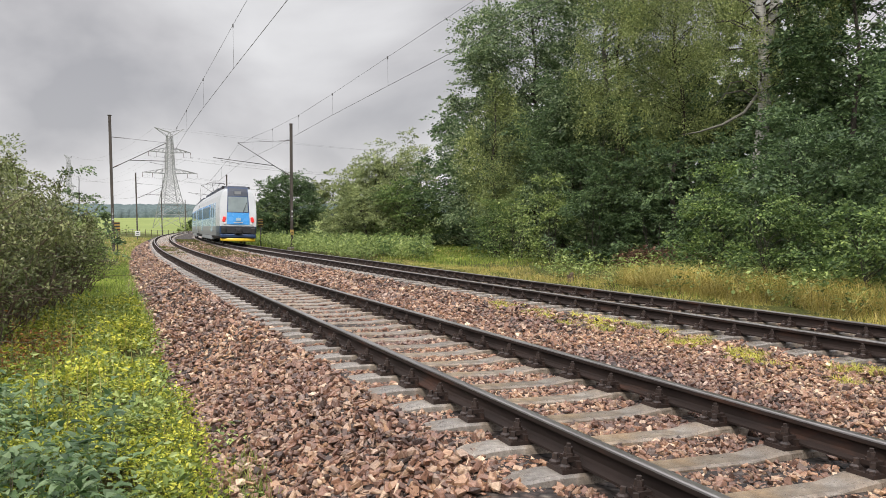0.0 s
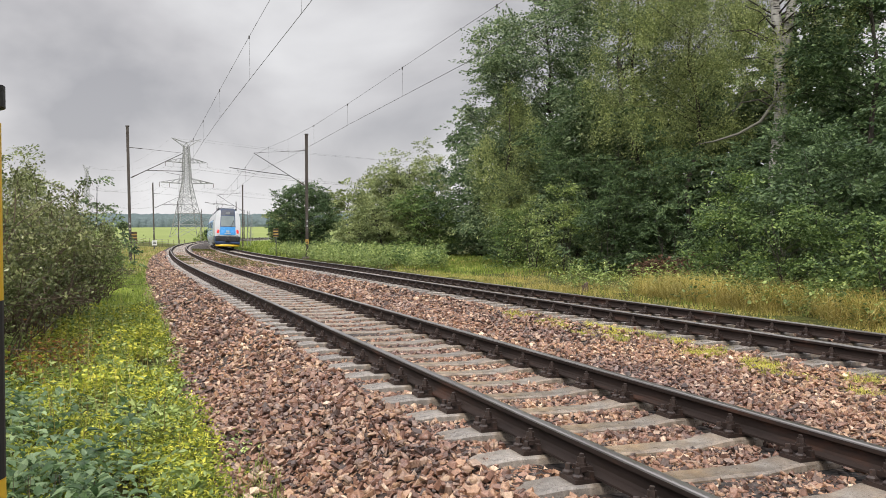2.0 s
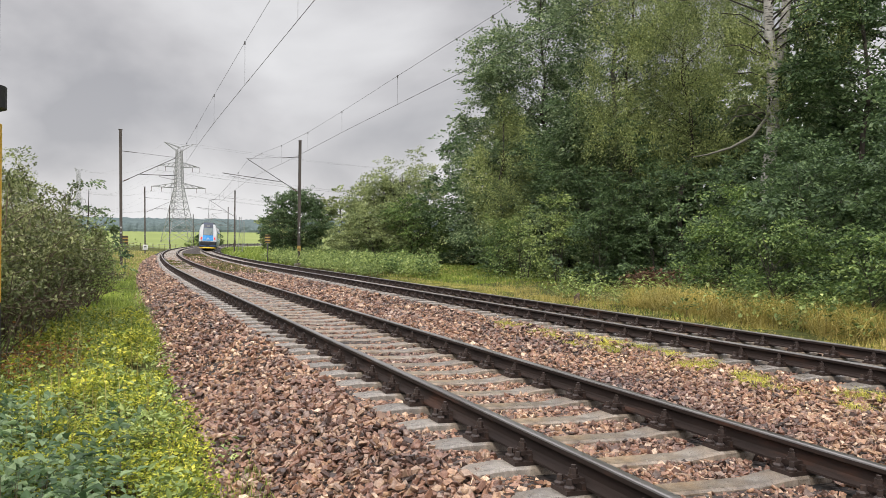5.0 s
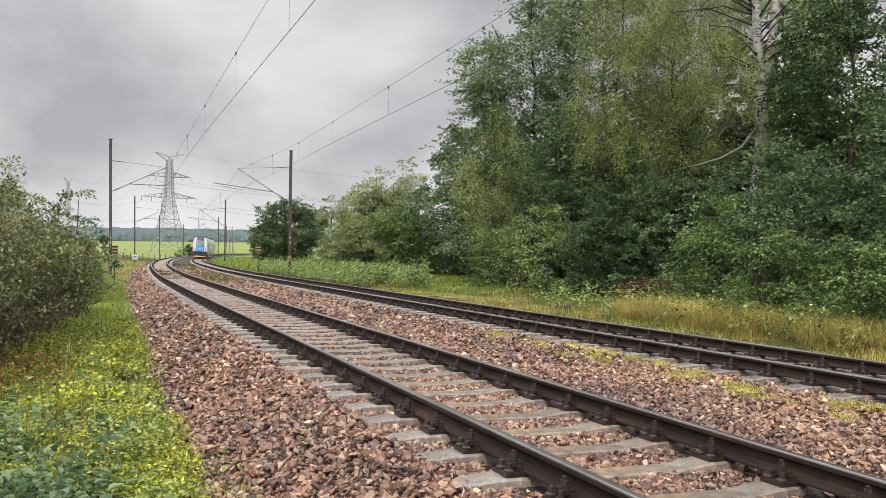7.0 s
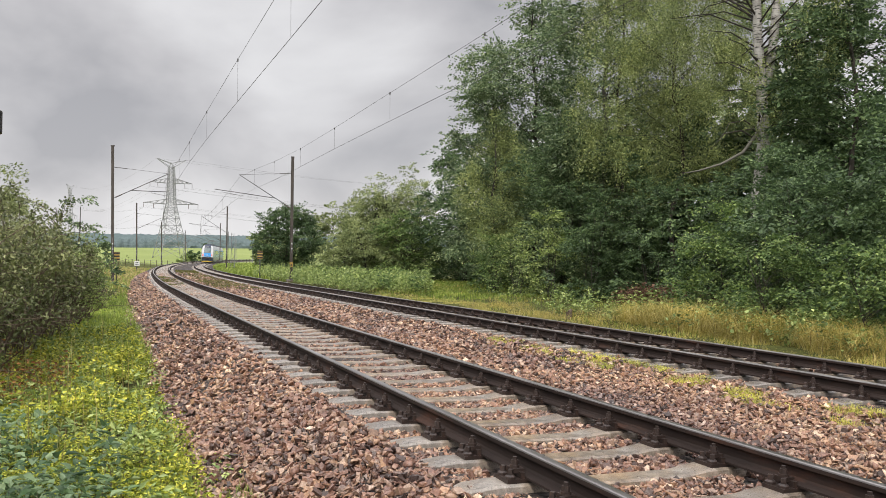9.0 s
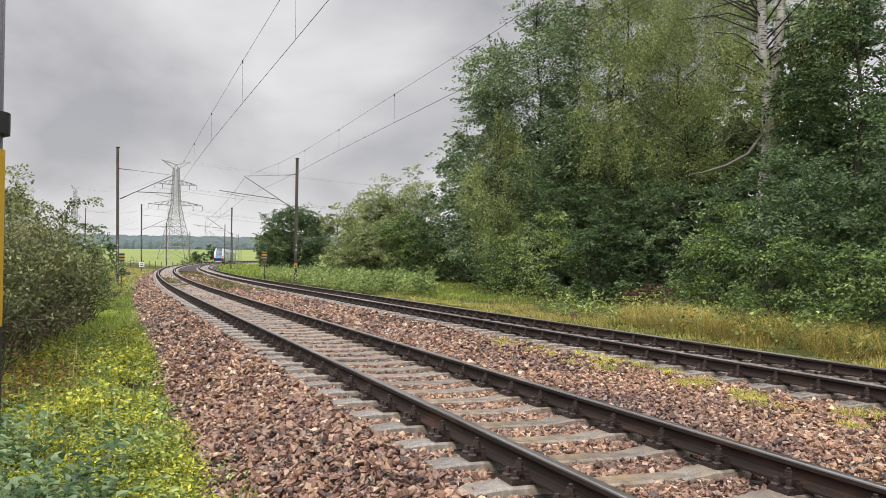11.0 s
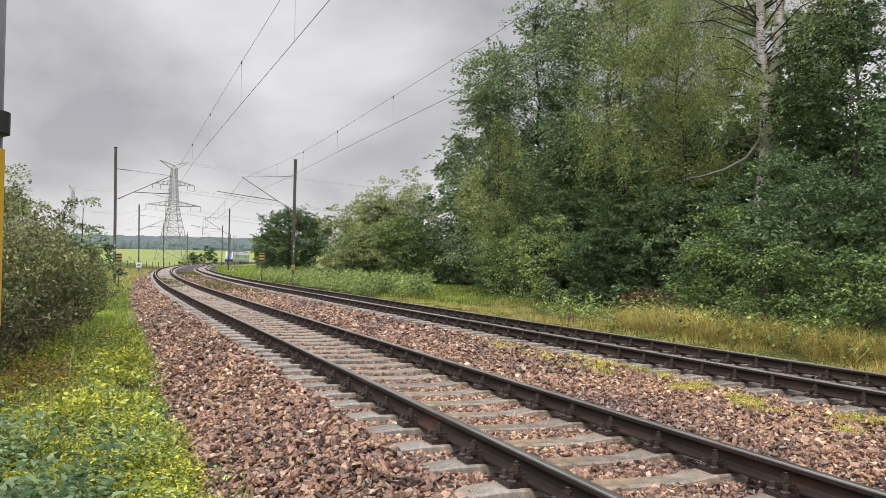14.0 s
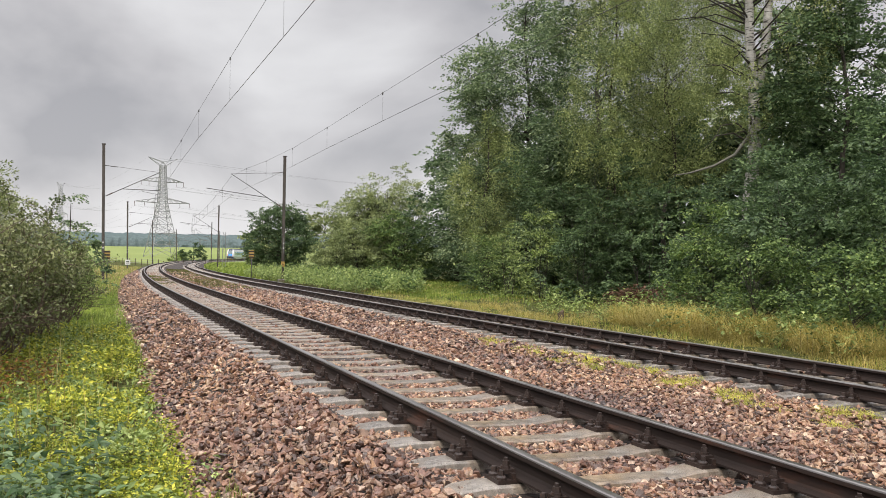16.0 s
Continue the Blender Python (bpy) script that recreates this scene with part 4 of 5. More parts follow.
def make_trees():
    wood = "trees at the wood's edge"
    T = tree
    # tall front row along the far side of the line, from the open meadow towards the camera
    T(22.7, 41.2, 18.0, 3.5, M_LEAF_ASPEN, "tall grey-green aspen with a ragged leafy crown", 11, 40000, 0.16, 0.18, 0.22, group=wood, lobes=84, clump=1.1, shell=0.45, taper=0.25)
    T(19.2, 39.6, 12.0, 2.6, M_LEAF_ASPEN, "grey-green aspen before the taller trees", 21, 26000, 0.14, 0.14, 0.02, group=wood, lobes=60, clump=0.95, shell=0.45, taper=0.25)
    T(23.4, 46.8, 13.0, 3.4, M_LEAF_OAK, "dark green tree at the edge of the meadow", 12, 14000, 0.20, 0.2, -0.06, group=wood, lobes=48, clump=1.0)
    T(23.7, 53.5, 10.4, 2.9, M_LEAF_OAK, "dark round-topped tree over the meadow's end", 13, 15000, 0.20, 0.18, -0.04, group=wood, lobes=50, clump=1.0)
    T(18.7, 38.2, 10.0, 2.0, M_LEAF_BIRCH, "olive-green young birch with hanging twigs", 14, 26000, 0.085, 0.09, 0.18, M_BARK, 1.4, group=wood, lobes=60, clump=0.55)
    T(20.2, 33.2, 9.4, 2.4, M_LEAF_OAK, "dense dark green tree between the birches", 22, 24000, 0.13, 0.12, -0.04, group=wood, lobes=60, clump=0.95, shell=0.45, taper=0.25)
    T(21.5, 31.3, 18.2, 3.1, M_LEAF_ASPEN, "tall aspen with a forked grey trunk", 15, 30000, 0.15, 0.17, 0.16, M_PALE_BARK, group=wood, lobes=70, clump=1.0, shell=0.4)
    T(20.6, 29.2, 17.5, 2.4, M_LEAF_BIRCH, "slender olive birch with long hanging twigs", 23, 36000, 0.072, 0.10, 0.24, M_BARK, 1.7, group=wood, lobes=80, clump=0.6)
    T(21.1, 26.4, 17.0, 3.4, M_LEAF_BIRCH, "broad birch with a curtain of olive hanging twigs", 17, 64000, 0.072, 0.11, 0.26, M_BARK, 1.7, group=wood, lobes=120, clump=0.7, shell=0.4)
    birch = T(20.4, 21.15, 18.5, 3.7, M_LEAF_BIRCH, "tall birch with a white black-marked trunk and hanging twigs", 16, 52000, 0.066, 0.28, 0.34, M_BIRCH, 1.7, group=wood, lobes=90, clump=0.6,
              clearing=(radians(224), radians(11), 9.5))
    z0 = float(ground_z(20.4, 21.15)) - 0.1
    low_limb = [(-0.05, -0.05, 5.55 - z0), (-0.9, -0.2, 4.75 - z0), (-1.9, -0.3, 4.3 - z0), (-2.9, -0.35, 4.02 - z0), (-3.6, -0.4, 3.9 - z0)]
    Geo().tube(low_limb, [0.06, 0.05, 0.042, 0.028, 0.008], 8).made("limb", M_PALE_BARK, birch, "long low greyish limb", smooth=True)
    second = [(0.05, -0.04, 7.3), (0.22, -0.24, 8.3), (0.34, -0.34, 9.6), (0.46, -0.40, 11.5), (0.9, -0.6, 15.5)]
    Geo().tube(second, [0.13, 0.15, 0.15, 0.12, 0.04], 9).made("stem", M_BIRCH, birch, "second white stem forking off", smooth=True)
    rnd = random.Random(77)
    for _ in range(22):
        zz, a = rnd.uniform(5.6, 12.0), rnd.uniform(0, 6.28)
        p = Vector((0, 0, zz))
        d = Vector((math.cos(a), math.sin(a), 0))
        L = rnd.uniform(0.5, 2.2)
        pts = [p + d * 0.14, p + d * L * 0.4 + Vector((0, 0, 0.16 * L)), p + d * L * 0.8 + Vector((0, 0, 0.08 * L)), p + d * L + Vector((rnd.uniform(-0.2, 0.2), 0, -0.25 * L))]
        Geo().tube(pts, [0.035, 0.026, 0.018, 0.006], 5, caps=False).made("limb", M_BARK, birch, smooth=True)
    T(21.9, 18.9, 13.0, 1.9, M_LEAF_OAK, "dark oak standing beside the birch", 18, 24000, 0.13, 0.12, 0.06, group=wood, lobes=66, clump=0.9, shell=0.4)
    T(25.2, 19.6, 15.5, 2.8, M_LEAF_OAK, "thin dark oak with bare limbs against the sky", 19, 12000, 0.14, 0.13, 0.24, group=wood, lobes=56, clump=0.75)
    T(22.5, 12.6, 13.5, 3.2, M_LEAF_OAK, "dark oak with spreading limbs in the wood", 20, 8000, 0.16, 0.2, 0.12, group=wood, lobes=45, clump=0.75)
    # second row that closes the wood
    for i, (x, y, h, r) in enumerate(((27.5, 39, 11, 3.6), (27, 33, 10, 3.8), (28, 27.5, 14, 3.8), (28, 22.5, 8.5, 3.6), (29, 17, 9, 3.8), (28, 52, 10, 3.8), (27.5, 46, 12, 3.8), (30, 11, 11, 3.5), (33, 19, 7, 4.2), (33, 26, 8, 4.2), (33, 33, 9, 4.2), (33, 40, 10, 4.2), (33, 48, 11, 4.4), (29.5, 57.5, 9, 4.2), (34.5, 55, 10, 4.4))):
        T(x, y, h, r, M_LEAF_OAK if i % 2 else M_LEAF_ASPEN, "dark tree deeper in the wood", 30 + i, 6000, 0.46, 0.16, -0.06, group=wood, lobes=44, clump=1.3, shell=0.3)
    # shrubs in front of them
    bush = "shrubs below the trees"
    for i, (x, y, h, r, m, n, l) in enumerate((
            (15.3, 16.9, 3.5, 1.4, M_LEAF_HAZEL, 9000, 0.085), (14.0, 13.9, 2.5, 1.4, M_LEAF_HAZEL, 9500, 0.08), (13.6, 10.9, 2.2, 1.4, M_LEAF_HAZEL, 8000, 0.08), (16.9, 34.3, 3.0, 1.1, M_LEAF_HAZEL, 5000, 0.10), (15.8, 14.6, 4.9, 1.9, M_LEAF_OAK, 11000, 0.10),
            (17.1, 19.6, 4.6, 1.6, M_LEAF_OAK, 9000, 0.10), (17.6, 17.6, 5.2, 1.6, M_LEAF_OAK, 10000, 0.10), (19.3, 25.4, 5.4, 2.1, M_LEAF_OAK, 11000, 0.12), (17.9, 27.6, 4.4, 1.6, M_LEAF_OAK, 8000, 0.12), (17.0, 29.6, 3.8, 1.0, M_LEAF_WEED, 3800, 0.10),
            (16.6, 31.8, 3.5, 0.8, M_LEAF_WEED, 2600, 0.09), (15.2, 11.0, 5.2, 1.7, M_LEAF_OAK, 7000, 0.10), (18.9, 32.8, 5.5, 1.7, M_LEAF_ASPEN, 8000, 0.12), (17.4, 12.6, 6.5, 2.2, M_LEAF_OAK, 8000, 0.12),
            (17.8, 16.6, 5.6, 2.0, M_LEAF_OAK, 10000, 0.11), (19.8, 28.2, 7.0, 2.2, M_LEAF_OAK, 9000, 0.13), (13.6, 8.2, 2.3, 1.3, M_LEAF_HAZEL, 4000, 0.08))):
        T(x, y, h, r, m, ("bright green hazel shrub", "dark green leafy shrub")[m is M_LEAF_OAK] + " in tall grass at the wood's edge", 60 + i, n, l, 0.02, -0.22, name="shrub", category="shrub", group=bush, lobes=46, clump=0.58, stems=3, shell=0.45)
    for i, (x, y, h, r) in enumerate(((23.4, 61.5, 5.2, 2.2), (26.2, 60, 5.6, 2.4), (29.0, 57, 5.4, 2.5), (31.5, 53, 5.6, 2.5))):
        T(x, y, h, r, M_LEAF_OAK, "dark shrub along the back of the meadow", 80 + i, 4500, 0.2, 0.03, -0.25, name="shrub", category="shrub", group=bush, lobes=30, clump=0.7, stems=3)
    # willows and the lone tree further along the line
    far = "trees beyond the reed bed"
    for i, (x, y, h, r, m) in enumerate(((19.0, 64.8, 6.9, 1.7, M_LEAF_WILLOW), (19.6, 63, 8.9, 1.9, M_LEAF_WILLOW), (21.0, 61, 9.2, 2.2, M_LEAF_WILLOW), (23.2, 64, 9.4, 2.8, M_LEAF_WILLOW), (18.0, 58.5, 5.0, 2.2, M_LEAF_WILLOW),
                                         (20.4, 56.5, 5.6, 2.3, M_LEAF_HAZEL), (16.9, 60.5, 4.2, 1.8, M_LEAF_WILLOW))):
        T(x, y, h, r, m, "grey-green willow with upright feathery shoots", 90 + i, 13500, 0.15, 0.10, -0.12, group=far, lobes=64, clump=0.85, stems=2, shell=0.45, name="willow", category="willow", taper=0.3)
    T(16.0, 80, 6.6, 3.1, M_LEAF_OAK, "dense dark green round tree standing alone", 100, 34000, 0.17, 0.2, 0.04, group=far, lobes=120, clump=0.78, name="round_tree", shell=0.72, taper=0.0)
    for i, (x, y, h, r) in enumerate(((33, 150, 10, 4.5), (38, 146, 11, 5), (28, 155, 7, 3.5), (45, 150, 12, 6), (55, 170, 14, 8))):
        T(x, y, h, r, M_LEAF_WILLOW, "pale green tree far beyond the lone tree", 110 + i, 3500, 0.5, 0.2, 0.0, group=far, lobes=30, clump=1.5)
    T(23.6, 240, 5.6, 3.2, M_LEAF_OAK, "small dark bushy tree by the far bend", 120, 3000, 0.45, 0.12, -0.1, lobes=24, clump=1.0)
    T(19.5, 244, 2.6, 2.6, M_LEAF_WEED, "low green bush by the far bend", 121, 1600, 0.4, 0.06, -0.2, lobes=16, clump=0.8, name="shrub", category="shrub")


make_trees()


# ---------------------------------------------------------------- bushes on the near side
def thicket(x, y, h, r, seed, n, label, mat=None, leaf=0.06):
    """Many thin stems from one root, bare below and leafy above."""
    rnd, rng = random.Random(seed), np.random.default_rng(seed)
    z = float(ground_z(x, y)) - 0.05
    root = empty("bush", pose(x, y, z))
    tagged(root, label, "bush", "bushes beside the near track")
    ps, ds = [], []
    for i in range(34):
        g = Geo()
        a, rr = rnd.uniform(0, 6.28), r * rnd.uniform(0.15, 1.0) ** 0.7
        hh = h * rnd.uniform(0.55, 1.0) * (1 - 0.35 * (rr / r) ** 2)
        foot = Vector((0.3 * rr * math.cos(a), 0.3 * rr * math.sin(a), 0))
        top = Vector((rr * math.cos(a), rr * math.sin(a), hh))
        path = bent(foot, top, rnd, 0.05, 6)
        thick = 0.026 if i % 4 == 0 else 0.014
        g.tube(path, [thick * (1 - 0.13 * q) for q in range(7)], 5, caps=False)
        for _ in range(9):
            f = rnd.uniform(0.25, 1.0)
            j = min(5, int(f * 6))
            p = path[j].lerp(path[j + 1], f * 6 - j)
            q = p + Vector((rnd.gauss(0, 0.33), rnd.gauss(0, 0.33), rnd.uniform(-0.12, 0.42)))
            g.tube([p, p.lerp(q, 0.5) + Vector((0, 0, 0.04)), q], [0.007, 0.005, 0.003], 4, caps=False)
            k = int(1.35 * n / (34 * 9) * (0.12 + 1.15 * smooth01(q.z / h, 0.27, 0.55)) * rnd.uniform(0.3, 1.6))
            t = rng.random(k)[:, None]
            ps.append(np.array(p) * (1 - t) + np.array(q) * t + rng.normal(size=(k, 3)) * 0.06)
            ds.append(np.tile(np.array((q - p).normalized()), (k, 1)))
        g.made("stem", M_TWIG, root, "thin bare brown stem")
    p, d = np.concatenate(ps), np.concatenate(ds)
    way = unit(d * 0.5 + rng.normal(size=p.shape) * 0.8 + np.array([0, 0, -0.1]))
    L = leaf * rng.uniform(0.6, 1.35, len(p))
    v, f = leaf_quads(p, way, L, L * 0.6, 0.2)
    bulk("leaves", v, f, mat or M_LEAF_BUSH, root)
    return root


def make_thickets():
    for i, (x, y, h, r, n) in enumerate(((-2.0, 11.8, 2.95, 1.3, 13000), (-1.75, 14.4, 3.25, 1.4, 13000), (-1.45, 17.6, 3.0, 1.35, 12000), (-1.3, 20.5, 2.8, 1.35, 10000), (-2.9, 13.4, 3.2, 1.3, 9000), (-2.6, 9.6, 2.5, 1.15, 10000),
                                         (-3.4, 17.0, 3.2, 1.6, 8000), (-1.6, 16.0, 3.1, 1.1, 10000), (-1.0, 23.5, 2.3, 1.0, 5000), (-3.2, 22.5, 3.2, 1.6, 6000))):
        thicket(x, y, h, r, 200 + i, n, "grey-green bush with bare brown stems beside the ballast", None if i != 3 else M_LEAF_WEED)
    tree(-4.4, 33, 4.9, 1.9, M_LEAF_WILLOW, "grey-green willow behind the near bushes", 230, 12000, 0.10, 0.06, -0.1, name="willow", category="willow", stems=2, lobes=30, clump=0.6)
    tree(-1.2, 30, 3.9, 1.0, M_LEAF_ASPEN, "slim young tree behind the near bushes", 231, 2600, 0.11, 0.05, 0.1, lobes=16, clump=0.42)
    tree(-1.6, 44, 3.2, 1.8, M_LEAF_OAK, "dark shrub beside the mast", 232, 3000, 0.16, 0.06, -0.1, name="shrub", category="shrub", lobes=18, clump=0.6, stems=3)


make_thickets()


# ---------------------------------------------------------------- grass, weeds and ground cover
def spread(n, s0, s1, o0, o1, patch=0.0, scale=0.6, seed=0.0):
    """Places on the ground beside the line, thinned by patches."""
    s, o = RNG.uniform(s0, s1, n), RNG.uniform(o0, o1, n)
    if patch:
        keep = np.array([noise.noise(Vector((a * scale, b * scale * 2, seed))) for a, b in zip(s, o)]) > patch - 0.5
        s, o = s[keep], o[keep]
    p = on(s, o)
    p[:, 2] = np.where((o > -2.6) & (o < APART + 2.4), p[:, 2] + bed_z(o), ground_z(p[:, 0], p[:, 1]))
    return p, s, o


def grass(name, label, mat, n, s0, s1, o0, o1, h, w, patch=0.0, lean=0.6, scale=0.6, seed=0.0, category="grass"):
    p, s, o = spread(n, s0, s1, o0, o1, patch, scale, seed)
    k = np.maximum(1.0, s / 28)
    v, f = blades(p - [0, 0, 0.02], h * RNG.uniform(0.45, 1.15, len(p)), w * k, lean)
    return tagged(bulk(name, v, f, mat), label, category, kind="stuff")


def cover(name, label, mat, n, s0, s1, o0, o1, h, leaf, patch=0.0, scale=0.8, seed=0.0, stems=True, up=0.3, fine=True):
    """Low leafy plants: leaves round many short stems."""
    p, s, o = spread(n, s0, s1, o0, o1, patch, scale, seed)
    if name == "reed_bed":
        # the bed ends where the meadow begins
        keep = p[:, 0] < 0.392 * p[:, 1]
        p, s, o = p[keep], s[keep], o[keep]
    m = 11
    hh = h * RNG.uniform(0.45, 1.1, len(p)) * (0.75 + 0.5 * np.array([noise.noise(Vector((a * 1.3, b * 1.3, 4.0))) for a, b in zip(s, o)]))
    q = np.repeat(p, m, 0)
    t = RNG.uniform(0.3, 1.0, len(q))
    q = q + np.stack([RNG.normal(size=len(q)) * 0.07, RNG.normal(size=len(q)) * 0.07, t * np.repeat(hh, m)], 1)
    way = unit(RNG.normal(size=(len(q), 3)) * np.array([1, 1, 0.35]) + np.array([0, 0, up]))
    L = leaf * RNG.uniform(0.55, 1.3, len(q))
    v, f = big_leaves(q, way, np.tile([0, 0, 1.0], (len(q), 1)), L, L * 0.66) if fine else leaf_quads(q, way, L, L * 0.5)
    ob = tagged(bulk(name, v, f, mat, smooth=fine), label, "plants", kind="stuff")
    if stems:
        v, f = blades(p, hh * 0.8, 0.005, 0.25)
        bulk("stalks", v, f, M_TWIG, ob)
    return ob


def make_plants():
    # near side: yellow-green cover, dogwood shoots, grass
    cover("ground_cover", "low yellow-green leafy plants beside the ballast", M_LEAF_YELLOW, 3600, 9, 19.5, -4.5, -2.5, 0.36, 0.065, 0.34, seed=1.0, fine=False)
    cover("ground_cover", "low yellow-green leafy plants beside the ballast", M_LEAF_YELLOW, 4600, 4.2, 9, -4.5, -2.45, 0.36, 0.040, 0.42, seed=1.0, fine=False)
    cover("ground_cover", "low green leafy plants below the bushes", M_LEAF_WEED, 2300, 4.5, 20, -5.0, -2.55, 0.40, 0.07, 0.40, seed=2.0, fine=False)
    cover("ground_cover", "small green weeds at the ballast's edge", M_LEAF_WEED, 180, 5, 30, -2.7, -2.2, 0.16, 0.05, 0.5, seed=9.0)
    cover("dogwood_shoots", "broad-leaved green dogwood shoots in the foreground", M_LEAF_DOG, 200, 3.4, 6.3, -4.4, -3.0, 0.92, 0.08, 0.36, seed=3.0)
    cover("dogwood_shoots", "broad-leaved green dogwood shoots before the bushes", M_LEAF_DOG, 110, 5.6, 7.8, -4.6, -3.55, 0.8, 0.075, 0.3, seed=3.5)
    cover("dogwood_shoots", "single pale green dogwood shoot at the ballast's foot", M_LEAF_DOG, 9, 4.25, 4.5, -2.98, -2.72, 0.34, 0.10, 0.0, seed=3.0)
    cover("dry_plants", "reddish-brown dry plants under the bushes", M_LEAF_RUST, 110, 9.6, 13.5, -4.4, -3.55, 0.75, 0.05, 0.45, seed=5.0, fine=False)
    grass("grass_tufts", "fine green grass at the foot of the ballast", M_GRASS, 2600, 4.3, 7.0, -2.85, -2.15, 0.15, 0.005, 0.45, 1.0, seed=4.0)
    grass("verge_grass", "soft green grass between bushes and ballast", M_GRASS, 20000, 14, 62, -4.0, -2.35, 0.26, 0.012, 0.0, 0.8)
    grass("verge_grass", "tall green grass around the mast", M_GRASS, 6000, 40, 130, -7.0, -2.3, 0.40, 0.02, 0.3)
    grass("verge_grass", "dry pale grass around the mast", M_STRAW, 8000, 38, 130, -7.0, -2.3, 0.45, 0.02, 0.2, 1.0, 0.3, 19.0)
    grass("stalks", "dry brown grass stalks among the plants", M_STRAW, 260, 6, 18, -4.4, -2.7, 0.8, 0.006, 0.4, 0.35, seed=6.0)
    # between and beside the tracks
    grass("yellow_tufts", "yellow-green grass tufts beside the far track's sleepers", M_TUFT, 26000, 4.8, 13, 2.95, 3.62, 0.13, 0.0042, 0.64, 2.2, 1.9, 7.0)
    grass("brown_weeds", "brown-green weeds between the tracks", M_MOSS, 26000, 37, 95, 1.35, 3.4, 0.19, 0.016, 0.32, 1.0, 0.25, 8.0)
    grass("brown_weeds", "brown-green weeds between the rails", M_MOSS, 4200, 42, 62, -0.6, 0.6, 0.14, 0.016, 0.5, 1.0, 0.35, 8.0)
    # far side
    grass("verge_grass", "yellowing grass strip along the far track", M_TURF, 32000, 3, 36, APART + 1.9, APART + 5.2, 0.10, 0.008, 0.0, 1.7, 0.5, 10.0)
    grass("verge_grass", "green grass strip along the far track", M_GRASS, 12000, 3, 44, APART + 3.6, APART + 9.5, 0.2, 0.011, 0.5, 0.8, 0.5, 11.0)
    grass("verge_grass", "golden grass tussocks along the far track", M_GOLD, 14000, 3, 26, APART + 3.6, APART + 5.8, 0.30, 0.006, 0.5, 1.5, 0.9, 21.0)
    grass("verge_grass", "tall pale grass below the shrubs", M_GOLD, 26000, 3, 18, APART + 4.4, APART + 6.6, 0.85, 0.007, 0.40, 2.4, 0.7, 12.0)
    grass("verge_grass", "tall green grass below the shrubs", M_GRASS, 12000, 3, 18, APART + 5.0, APART + 7.8, 0.75, 0.008, 0.40, 1.8, 0.7, 17.0)
    grass("meadow_grass", "dry yellow grass in the clearing", M_TURF, 9000, 28, 62, APART + 4, APART + 18, 0.16, 0.02, 0.35, 0.8, 0.3, 23.0)
    grass("meadow_grass", "short meadow grass in the clearing", M_GRASS, 20000, 30, 62, APART + 5, APART + 20, 0.2, 0.026, 0.0, 0.8)
    grass("verge_grass", "long green grass by the far bend", M_GRASS, 11000, 60, 200, APART + 2.2, APART + 12, 0.55, 0.03, 0.2)
    cover("reed_bed", "bright green nettles and reeds along the far track", M_LEAF_WEED, 4200, 35, 74, APART + 3.0, APART + 8.8, 1.3, 0.15, 0.25, 0.3, 13.0, up=0.8, fine=False)
    cover("reed_bed", "rank green weeds in front of the willows", M_LEAF_HAZEL, 1500, 33, 60, APART + 4.0, APART + 10, 1.45, 0.16, 0.4, 0.4, 14.0, fine=False)
    cover("tall_weeds", "tall green weeds before the shrubs", M_LEAF_WEED, 620, 4, 22, APART + 4.0, APART + 7, 1.1, 0.10, 0.45, 0.6, 15.0, up=0.6)
    cover("withered_fern", "heap of withered reddish-brown fern", M_LEAF_BROWN, 380, 20.6, 24.2, 13.7, 15.6, 0.9, 0.13, 0.0, seed=16.0)


make_plants()


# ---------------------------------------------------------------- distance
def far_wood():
    """A wooded ridge along the horizon: a deep canopy of crowns, lumpy along its edge, coloured with its haze."""
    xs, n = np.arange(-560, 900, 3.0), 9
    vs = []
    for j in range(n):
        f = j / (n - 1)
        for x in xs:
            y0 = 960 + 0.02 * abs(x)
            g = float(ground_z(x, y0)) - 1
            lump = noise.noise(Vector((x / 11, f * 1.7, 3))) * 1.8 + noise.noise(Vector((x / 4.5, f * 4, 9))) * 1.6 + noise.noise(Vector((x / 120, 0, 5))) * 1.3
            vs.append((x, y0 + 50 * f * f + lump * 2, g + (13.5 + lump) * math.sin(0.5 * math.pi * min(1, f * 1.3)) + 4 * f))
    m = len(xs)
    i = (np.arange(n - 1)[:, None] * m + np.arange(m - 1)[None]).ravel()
    ob = bulk("distant_wood", vs, np.stack([i, i + 1, i + m + 1, i + m], 1), M_FAR_HAZE)
    return tagged(ob, "long wooded ridge along the horizon, haze painted into its colour", "forest", kind="stuff")


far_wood()


